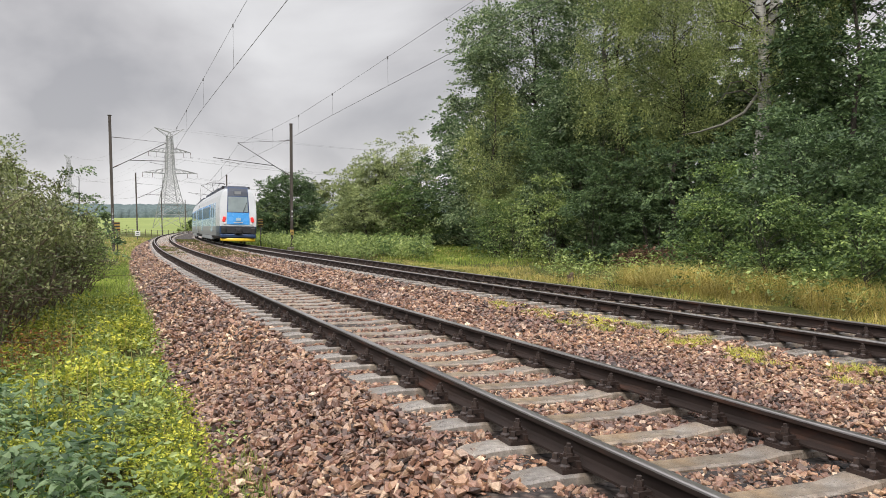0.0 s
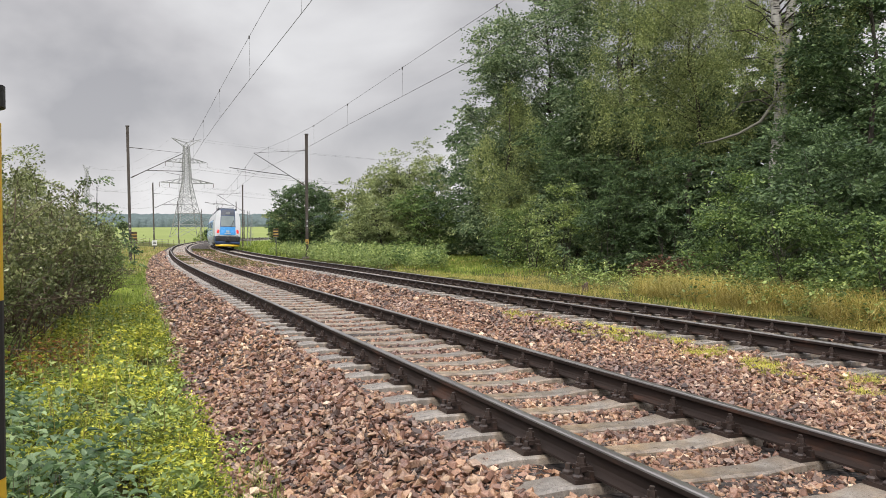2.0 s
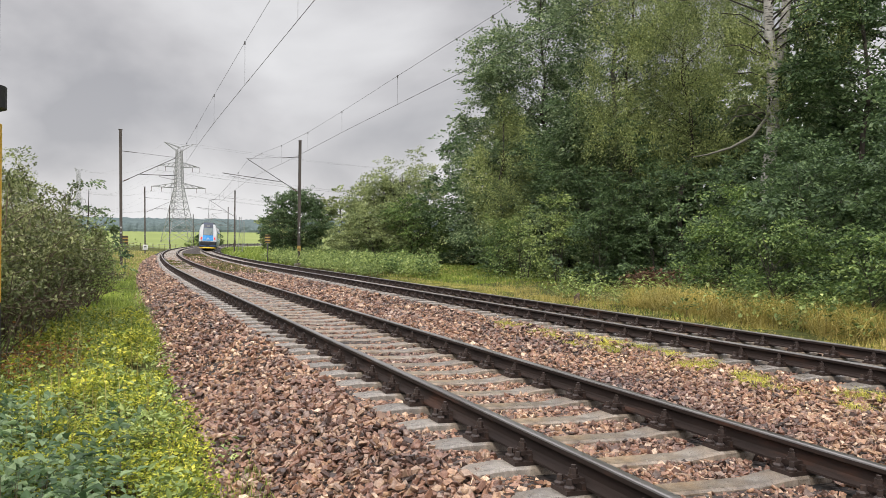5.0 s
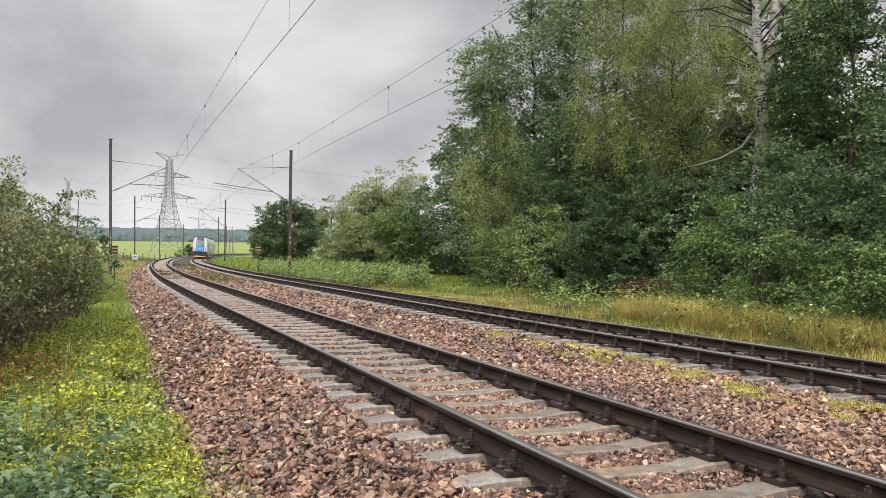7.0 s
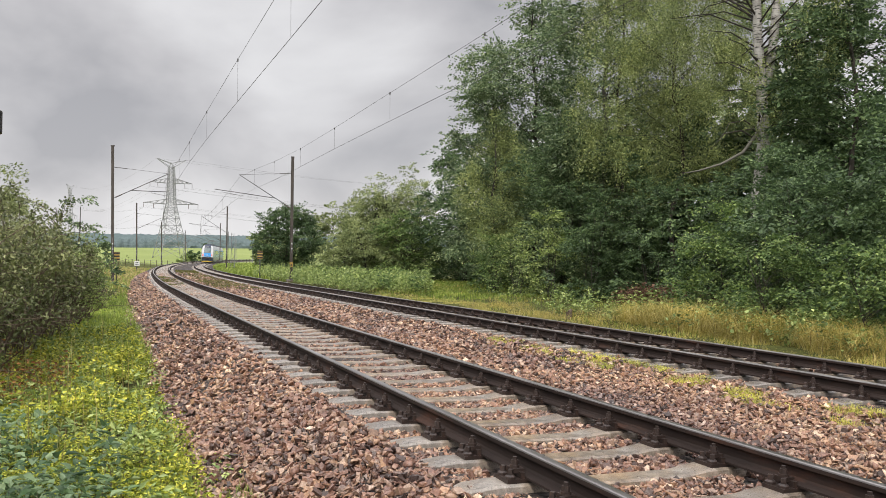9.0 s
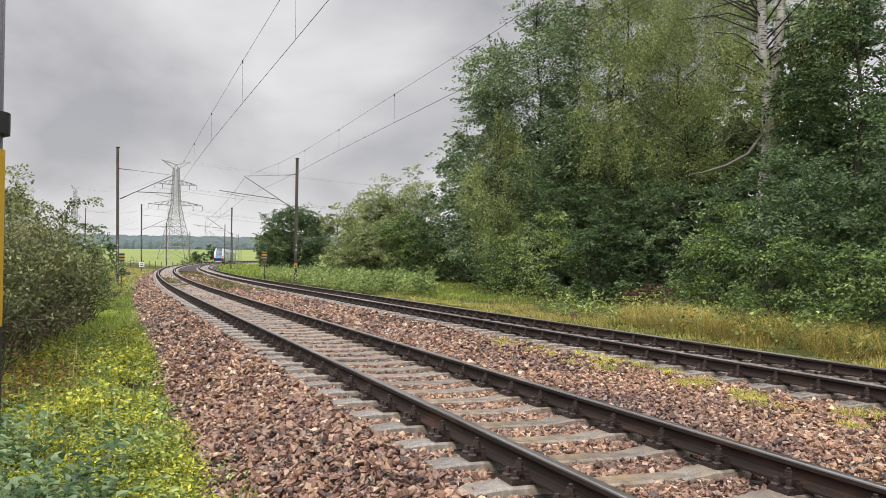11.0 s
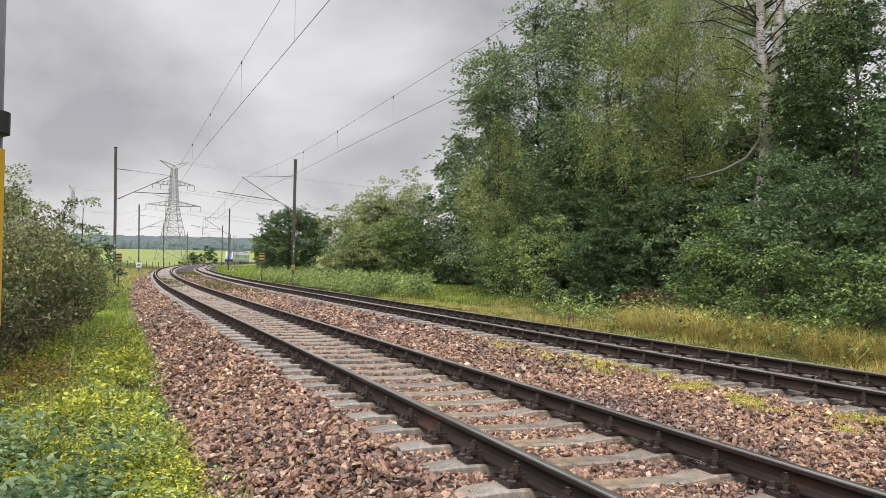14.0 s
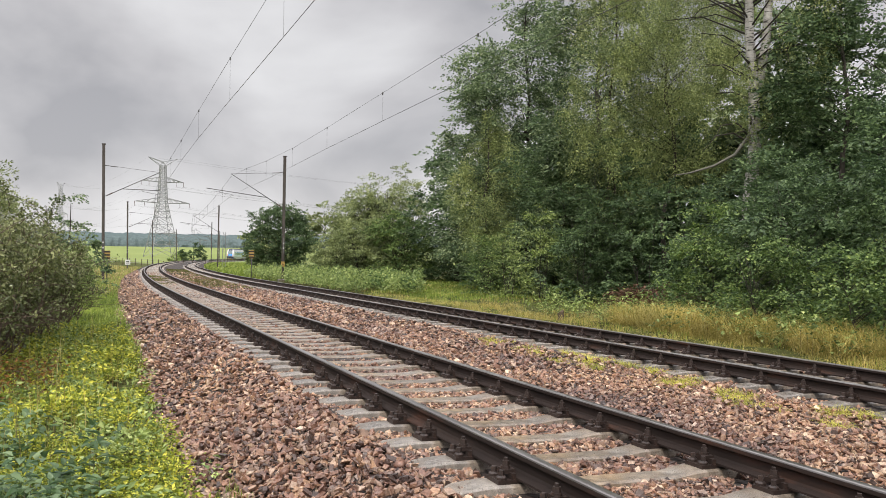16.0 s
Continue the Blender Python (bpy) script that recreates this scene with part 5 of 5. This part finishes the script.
# ---------------------------------------------------------------- signs, posts and the fence
def striped_post():
    z0 = float(ground_z(-0.245, 1.5))
    root = empty("striped_post", pose(-0.2505, 1.5, z0, 0, 0.35, 0))
    tagged(root, "yellow and black striped steel post close to the track", "post")
    top, r = 2.3 - z0, 0.038
    Geo().tube([(0, 0, 0), (0, 0, top)], 0.034, 20).made("pipe", M_PIPE, root, "grey weathered pipe", smooth=True)
    z, i = 1.362 - z0, 0
    while z > 0.02:
        b = max(0.0, z - 0.298)
        g = Geo()
        g.tube([(0, 0, b + 0.001), (0, 0, z)], r, 24)
        g.made("stripe", M_BLACK if i % 2 else M_YELLOW, root, ("yellow", "black")[i % 2] + " worn painted band", smooth=False)
        z, i = b, i + 1
    Geo().tube([(0, 0, 1.385 - z0), (0, 0, 1.388 - z0), (0, 0, 1.424 - z0), (0, 0, 1.427 - z0)], [0.036, 0.045, 0.045, 0.036], 24).box((0.0, -0.052, 1.406 - z0), (0.03, 0.03, 0.03)).made("clamp", M_BLACK, root, "dark clamp ring")


M_PIPE = paint("weathered_pipe", (0.13, 0.12, 0.13), 0.45, 0.4, 0.5, 12)


M_BOARD = paint("faded_yellow", (0.42, 0.27, 0.07), 0.6, 0, 0.35, 6)


def warning_board(x, y, z_mid, turn, label, post_to):
    """A small board with horizontal black and yellow bars on a post."""
    root = empty("striped_board", pose(x, y, post_to, 0, 0, turn))
    tagged(root, label, "railway sign", "striped boards beside the railway")
    h = z_mid - post_to
    Geo().tube([(0, 0.03, 0), (0, 0.03, h + 0.3)], 0.03, 8).made("post", M_PIPE, root, smooth=True)
    board = Geo().box((0, 0, h), (0.40, 0.02, 0.62)).made("board", M_BOARD, root, bevel=0.004)
    for i in (-1, 0, 1):
        Geo().box((0, -0.013, h + i * 0.22), (0.40, 0.008, 0.105)).made("bar", M_BLACK, board)


def small_signs():
    warning_board(10.45, 62.9, 1.30, -12, "yellow board with black bars on a thin post", -0.9)
    warning_board(0.12, 61.0, 1.15, 0, "yellow board with black bars beside the mast", -0.9)
    # plate with writing that cannot be read
    root = empty("trackside_plate", pose(2.6, 108, -0.75))
    tagged(root, "small white plate with dark marks on a short post", "railway sign")
    Geo().tube([(0, 0.03, 0), (0, 0.03, 0.9)], 0.03, 6).made("post", M_PIPE, root)
    b = Geo().box((0, 0, 0.98), (0.62, 0.03, 0.62)).made("plate", M_WHITE, root, bevel=0.01)
    Geo().box((0.0, -0.02, 1.08), (0.34, 0.008, 0.10)).box((0.0, -0.02, 0.88), (0.40, 0.008, 0.10)).made("marks", M_BLACK, b)
    # yellow warning plate on the far mast
    p = on(57.3, APART + 3.62)
    root = empty("warning_plate", pose(float(p[0]) - 0.01, float(p[1]) - 0.16, 0.62))
    tagged(root, "small yellow warning plate with a dark sign on the mast", "railway sign")
    b = Geo().box((0, 0, 0), (0.24, 0.015, 0.36)).made("plate", M_BOARD, root)
    Geo().add([(-0.07, -0.012, -0.09), (0.07, -0.012, -0.09), (0, -0.012, 0.06)], [(0, 1, 2)]).made("mark", M_BLACK, b)
    # stump beside the far track
    z = float(ground_z(11.7, 19.2))
    g = Geo()
    g.tube([(0, 0, 0), (0.01, 0, 0.16), (0.0, 0.01, 0.28)], [0.11, 0.085, 0.09], 10)
    g.tube([(0.0, 0, 0.27), (0.09, 0.02, 0.33)], [0.05, 0.04], 7)
    st = g.made("stump", M_TWIG, None, smooth=False)
    st.matrix_basis = pose(11.75, 19.3, z - 0.03)
    tagged(st, "short weathered wooden stump in yellow grass", "stump")
    # signal by the far bend
    x, y = 32.7, 208
    z = float(ground_z(x, y))
    root = empty("railway_signal", pose(x, y, z))
    tagged(root, "slim railway signal with a dark head by the far bend", "signal")
    Geo().tube([(0, 0, 0), (0, 0, 3.7)], 0.07, 8).made("post", M_GALV, root)
    Geo().box((0, 0, 4.1), (0.42, 0.25, 0.85)).made("head", M_BLACK, root, bevel=0.05)


def make_fence():
    """A field fence of thin posts and wire beyond the bend."""
    root = empty("field_fence", pose(-6, 128, float(ground_z(-6, 128))))
    inv = root.matrix_basis.inverted()
    tagged(root, "low field fence of grey wooden posts and wire", "fence")
    tops = []
    for i in range(42):
        x, y = -12 + i * 1.15, 128 + i * 2.2
        z = float(ground_z(x, y))
        g = Geo().tube([(x, y, z - 0.1), (x + random.uniform(-0.03, 0.03), y, z + 1.25)], 0.06, 5).made("post", M_TWIG, root)
        g.matrix_parent_inverse = inv
        tops.append((x, y, z))
    for h in (0.45, 0.8, 1.15):
        g = Geo().tube([(x, y, z + h) for x, y, z in tops], 0.02, 4).made("wire", M_GALV, root)
        g.matrix_parent_inverse = inv


def lattice_mast(x, y, h, label):
    z = float(ground_z(x, y))
    root = empty("lattice_mast", pose(x, y, z, 0, 0, -8))
    tagged(root, label, "catenary mast", "lattice masts by the far bend")
    for sx in (-1, 1):
        for sy in (-1, 1):
            Geo().tube([(sx * 0.26, sy * 0.26, 0), (sx * 0.16, sy * 0.16, h)], 0.035, 4).made("leg", M_GALV, root)
    g = Geo()
    n = int(h / 0.6)
    for i in range(n):
        a, b = i / n, (i + 1) / n
        ra, rb = 0.26 - 0.1 * a, 0.26 - 0.1 * b
        q = 1 if i % 2 else -1
        for s in (-1, 1):
            g.tube([(q * ra, s * ra, a * h), (-q * rb, s * rb, b * h)], 0.02, 4, caps=False)
            g.tube([(s * ra, q * ra, a * h), (s * rb, -q * rb, b * h)], 0.02, 4, caps=False)
    g.made("lacing", M_GALV, root)


striped_post()
small_signs()
make_fence()
lattice_mast(18.6, 241, 8.6, "grey lattice mast near the field by the far bend")
lattice_mast(26.2, 250, 7.4, "grey lattice mast near the field by the far bend")
lattice_mast(15.6, 117, 5.3, "short grey lattice post beside the far track")
lattice_mast(36.0, 262, 8.0, "grey lattice mast near the field by the far bend")

# ---------------------------------------------------------------- the train
M_TWHITE = paint("train_white", (0.47, 0.49, 0.51), 0.3, 0, 0.12, 1.2)
M_TBLUE = paint("train_blue", (0.05, 0.27, 0.62), 0.25, 0, 0.1, 1.2)
M_TLIGHT = paint("train_light_blue", (0.36, 0.50, 0.62), 0.25, 0, 0.1, 1.2)
M_TNAVY = paint("train_navy", (0.02, 0.045, 0.11), 0.3, 0, 0.2, 2)
M_TGREY = paint("train_grey", (0.32, 0.34, 0.36), 0.4, 0.1, 0.3, 2)
M_TDARK = paint("train_underframe", (0.035, 0.035, 0.04), 0.6, 0.2, 0.4, 3)
M_TYELLOW = paint("train_yellow", (0.80, 0.55, 0.04), 0.35, 0, 0.15, 2)
M_TROOF = paint("train_roof", (0.055, 0.065, 0.09), 0.55, 0.1, 0.3, 2)
k = Mat("train_glass", 0.06, 0.0, 0.8)
M_TGLASS = k.color(k.ramp(k.noise(0.8, 3), [(0.3, (0.13, 0.16, 0.165)), (0.7, (0.20, 0.25, 0.25))])).m
k = Mat("side_glass", 0.08, 0.0, 0.8)
M_TPANE = k.color(k.ramp(k.noise(0.5, 3), [(0.3, (0.03, 0.06, 0.10)), (0.7, (0.06, 0.13, 0.20))])).m
k = Mat("tail_light", 0.3)
k.b.inputs["Emission Color"].default_value, k.b.inputs["Emission Strength"].default_value = (1.0, 0.05, 0.04, 1), 0.35
M_TRED = k.color((0.6, 0.03, 0.03)).m
CAR = 26.3
LEVELS = [0.42, 0.60, 1.00, 1.30, 1.55, 1.90, 2.28, 2.70, 3.05, 3.48, 3.78, 4.00, 4.16, 4.22]


def half_width(z):
    return float(np.interp(z, [0.42, 0.6, 1.0, 1.9, 2.7, 3.05, 3.48, 3.78, 4.0, 4.16, 4.22], [1.26, 1.34, 1.39, 1.41, 1.40, 1.36, 1.27, 1.13, 0.96, 0.78, 0.66]))


def nose_at(z):
    return float(np.interp(z, [0.42, 0.6, 1.2, 1.5, 2.28, 3.48, 3.8, 4.22], [0.10, 0.0, 0.0, 0.06, 0.26, 0.68, 0.82, 1.15]))


def train_body(end_nose, parent, name):
    """The shell of one car from its open or nosed rear end, along y."""
    g = Geo()
    ys = [0.0, 0.35, 0.8, 1.4, 2.2, 3.2, 8, 14, 20, CAR - 0.5]
    nl = len(LEVELS)
    cols = []
    for side in (-1, 1):
        for z in LEVELS:
            for y in ys:
                yy = y + (nose_at(z) * (1 - min(1, y / 3.2)) if end_nose else 0)
                pinch = (np.interp(y, [0, 0.35, 0.8, 1.4, 2.2, 3.2], [0.90, 0.94, 0.965, 0.985, 0.997, 1.0]) if end_nose else 1.0)
                cols.append((side * half_width(z) * pinch, yy, z))
    ny = len(ys)

    def vid(side, l, i):
        return ((0 if side < 0 else 1) * nl + l) * ny + i
    faces, mi = [], []
    for side in (-1, 1):
        for l in range(nl - 1):
            for i in range(ny - 1):
                q = (vid(side, l, i), vid(side, l, i + 1), vid(side, l + 1, i + 1), vid(side, l + 1, i))
                faces.append(q if side > 0 else q[::-1])
                z = (LEVELS[l] + LEVELS[l + 1]) / 2
                nose = end_nose and i < 4
                if z > 3.95:
                    m = 5
                elif z < 0.6:
                    m = 3
                elif nose:
                    m = 0 if z > 1.3 else 2
                elif z < 1.3:
                    m = 4
                elif z < 1.9:
                    m = 6
                elif z < 3.05:
                    m = 6 if i < 6 else 1
                else:
                    m = 0
                mi.append(m)
    for i in range(ny - 1):
        faces.append((vid(-1, nl - 1, i), vid(1, nl - 1, i), vid(1, nl - 1, i + 1), vid(-1, nl - 1, i + 1)))
        mi.append(5)
        faces.append((vid(1, 0, i), vid(-1, 0, i), vid(-1, 0, i + 1), vid(1, 0, i + 1)))
        mi.append(3)
    for i in (0, ny - 1):
        for l in range(nl - 1):
            q = (vid(-1, l, i), vid(1, l, i), vid(1, l + 1, i), vid(-1, l + 1, i))
            faces.append(q if i == 0 else q[::-1])
            z = (LEVELS[l] + LEVELS[l + 1]) / 2
            mi.append((2 if z < 1.3 else (0 if z < 3.9 else 5)) if end_nose else 3)
    for f, m in zip(faces, mi):
        g.f.append(f)
        g.m.append(m)
    g.v = cols
    return g.made(name, [M_TWHITE, M_TBLUE, M_TNAVY, M_TDARK, M_TGREY, M_TROOF, M_TLIGHT], parent, smooth=False)


def front_panel(z0, z1, w0, w1, out):
    """A plate that lies on the nose between two heights, out metres proud of it."""
    zs = [z0 + (z1 - z0) * i / 5 for i in range(6)]
    v, f = [], []
    for i, z in enumerate(zs):
        w = w0 + (w1 - w0) * i / 5
        for x in (-1, -0.5, 0, 0.5, 1):
            v.append((x * w / 2, nose_at(z) - out - 0.05 * (1 - x * x), z))
    n = len(v)
    v += [(x, y + 0.09, z) for x, y, z in v]
    for i in range(5):
        for j in range(4):
            a = i * 5 + j
            f.append((a, a + 1, a + 6, a + 5))
    rim = [0, 1, 2, 3, 4, 9, 14, 19, 24, 29, 28, 27, 26, 25, 20, 15, 10, 5]
    f += [(a, n + a, n + b, b) for a, b in zip(rim, rim[1:] + rim[:1])]
    return Geo().add(v, f)


def bogie(parent, y):
    g = Geo()
    for x in (-1, 1):
        g.box((x * 1.02, y, 0.55), (0.16, 2.9, 0.26))
        for dy in (-1.2, 1.2):
            g.box((x * 1.05, y + dy, 0.47), (0.22, 0.34, 0.34))
    g.box((0, y, 0.6), (2.0, 0.7, 0.25))
    b = g.made("bogie", M_TDARK, parent, bevel=0.03)
    return b


def wheels(parent, y):
    for dy in (-1.2, 1.2):
        g = Geo()
        for x in (-1, 1):
            g.tube([(x * 0.69, y + dy, 0.43), (x * 0.72, y + dy, 0.43), (x * 0.725, y + dy, 0.43), (x * 0.82, y + dy, 0.43)], [0.45, 0.45, 0.425, 0.42], 24)
        g.tube([(-0.7, y + dy, 0.43), (0.7, y + dy, 0.43)], 0.08, 10)
        g.made("wheelset", M_IRON, parent, smooth=False)


def car_fittings(car, nosed):
    for y in (4.2, CAR - 3.4):
        bogie(car, y)
        wheels(car, y)
    y = 3.9 if nosed else 1.6
    doors = (6.4, 19.3)
    while y < CAR - 2.2:
        if min(abs(y + 0.75 - d) for d in doors) > 1.5:
            for x in (-1, 1):
                w = half_width(2.4)
                Geo().box((x * (w + 0.002), y + 0.72, 2.42), (0.03, 1.36, 0.92)).made("side_window", M_TPANE, car, "dark tinted window", bevel=0.006)
        y += 1.62
    for d in doors:
        for x in (-1, 1):
            dr = Geo().box((x * (half_width(2) + 0.004), d, 1.95), (0.035, 1.4, 2.15)).made("door", M_TLIGHT, car, "pale blue double door", bevel=0.008)
            for q in (-0.35, 0.35):
                Geo().box((x * (half_width(2) + 0.012), d + q, 2.42), (0.035, 0.5, 0.85)).made("door_pane", M_TPANE, dr, bevel=0.006)
    for i, (a, b, h) in enumerate(((4.6, 3.4, 0.22), (9.2, 4.6, 0.26), (15.5, 4.2, 0.24), (21.0, 3.2, 0.22))):
        Geo().box((0, a + b / 2, 4.2 + h / 2 - 0.05), (1.55, b, h)).made("roof_unit", M_TROOF, car, bevel=0.04)
    for x in (-1, 1):
        Geo().box((x * 1.18, CAR / 2 + 0.5, 0.62), (0.30, 12.5, 0.72)).made("side_skirt", M_TGREY, car, bevel=0.03)


def pantograph(parent, y):
    g = Geo()
    z = 4.36
    g.box((0, y, z), (1.3, 1.7, 0.06))
    for x in (-0.5, 0.5):
        for dy in (-0.7, 0.7):
            g.tube([(x, y + dy, z - 0.25), (x, y + dy, z)], 0.07, 8)
    knee = (0, y + 1.0, z + 0.62)
    for x in (-0.3, 0.3):
        g.tube([(x, y - 0.6, z + 0.05), (x * 0.5, knee[1], knee[2])], 0.03, 6)
        g.tube([(x * 0.5, knee[1], knee[2]), (x * 1.2, y - 0.35, z + 1.16)], 0.022, 6)
    for dy in (-0.2, 0.2):
        g.tube([(-0.85, y - 0.35 + dy, z + 1.06), (-0.6, y - 0.35 + dy, z + 1.18), (0.6, y - 0.35 + dy, z + 1.18), (0.85, y - 0.35 + dy, z + 1.06)], 0.025, 6)
    return g.made("pantograph", M_TUBE, parent, "raised black pantograph", smooth=False)


def make_train():
    root = empty("train")
    tagged(root, "white and blue electric passenger train seen from its tail", "train")
    tail = train_body(True, root, "tail_car")
    tagged(tail, "white nose, blue panel and yellow lip")
    front_panel(2.24, 4.12, 1.56, 1.40, 0.015).made("windscreen_surround", M_TNAVY, tail)
    front_panel(2.34, 3.42, 1.38, 1.32, 0.035).made("windscreen", M_TGLASS, tail, "large grey-green windscreen")
    front_panel(3.50, 4.05, 1.40, 1.24, 0.03).made("display_panel", M_TROOF, tail)
    Geo().box((0, nose_at(3.7) - 0.10, 3.72), (0.46, 0.06, 0.22)).made("display", M_TGREY, tail)
    front_panel(1.44, 2.28, 1.60, 1.52, 0.02).made("blue_panel", M_TBLUE, tail)
    Geo().box((0, 0.035, 1.80), (0.34, 0.08, 0.22)).made("emblem", M_TLIGHT, tail, "pale emblem")
    Geo().box((0, 0.0, 1.58), (0.62, 0.06, 0.07)).made("marking", M_TWHITE, tail, "pale bar of markings")
    Geo().box((0, -0.02, 1.05), (2.36, 0.22, 0.56)).made("bumper", M_TDARK, tail, bevel=0.06)
    Geo().box((0, -0.12, 0.62), (2.46, 0.30, 0.26)).made("plough", M_TNAVY, tail, bevel=0.06)
    v, f = [], []
    for i in range(13):
        x = -1.2 + i * 0.2
        y = -0.34 + 0.30 * (x / 1.2) ** 2
        v += [(x, y + 0.06, 0.46), (x, y - 0.02, 0.30), (x, y + 0.04, 0.24), (x, y + 0.30, 0.24)]
    for i in range(12):
        f += [(i * 4 + j, i * 4 + j + 1, i * 4 + j + 5, i * 4 + j + 4) for j in range(3)]
    Geo().add(v, f).made("lip", M_TYELLOW, tail, "yellow lip above the rails", smooth=True)
    cp = Geo().box((0, -0.30, 0.98), (0.42, 0.36, 0.34)).tube([(0, -0.5, 1.0), (0, 0.0, 1.0)], 0.12, 10).tube([(-0.3, -0.3, 0.8), (0.3, -0.3, 0.8)], 0.06, 8)
    cp.made("coupler", M_TDARK, tail, bevel=0.03)
    for x in (-1, 1):
        Geo().box((x * 1.02, -0.16, 0.98), (0.34, 0.16, 0.42)).made("buffer_pad", M_BLACK, tail, bevel=0.04)
        q = Matrix.Rotation(radians(-14 * x), 3, "Y")
        Geo().box((x * 0.98, 0.10, 1.80), (0.20, 0.16, 0.36), turn=q).made("tail_light", M_TRED, tail, "red tail light", bevel=0.03)
        Geo().box((x * 0.93, 0.02, 1.50), (0.14, 0.12, 0.12)).made("headlight", M_WHITE, tail, "pale unlit headlight", bevel=0.02)
    Geo().tube([(0.35, nose_at(2.4) - 0.13, 2.36), (0.62, nose_at(3.0) - 0.15, 3.05)], 0.02, 5).made("wiper", M_BLACK, tail)
    for x in (-0.95, 0.85):
        Geo().box((x, 1.75, 4.12), (0.16, 0.35, 0.22)).made("horn", M_TDARK, tail, bevel=0.02)
    car_fittings(tail, True)
    pantograph(tail, 22.5)
    front = train_body(False, root, "front_car")
    car_fittings(front, False)
    Geo().box((0, -0.28, 2.1), (2.3, 0.6, 3.2)).made("gangway", M_TDARK, front, bevel=0.05)
    return root, front


train, front_car = make_train()


def car_pose(s):
    """Pose of a car whose rear stands at chainage s, held by its two bogies."""
    a, b = track_frame(s + 4.2, APART, LOWER), track_frame(s + CAR - 3.4, APART, LOWER)
    p, q = a.translation, b.translation
    d = (q - p).normalized()
    side = a.to_3x3() @ Vector((1, 0, 0))
    up = side.cross(d).normalized()
    side = d.cross(up)
    m = Matrix((side, d, up)).transposed().to_4x4()
    return Matrix.Translation(p - d * 4.2) @ m


make_stones()


def motions():
    """The train leaves along the far track and gathers speed."""
    rows, rel = [], []
    for i in range(33):
        t = i * 0.5
        s = 58.3 + 13.27 * t + 0.185 * t * t
        m = car_pose(s)
        rows.append((t, m))
        rel.append((t, m.inverted() @ car_pose(s + CAR)))
    walk(train, rows)
    walk(front_car, rel)


motions()
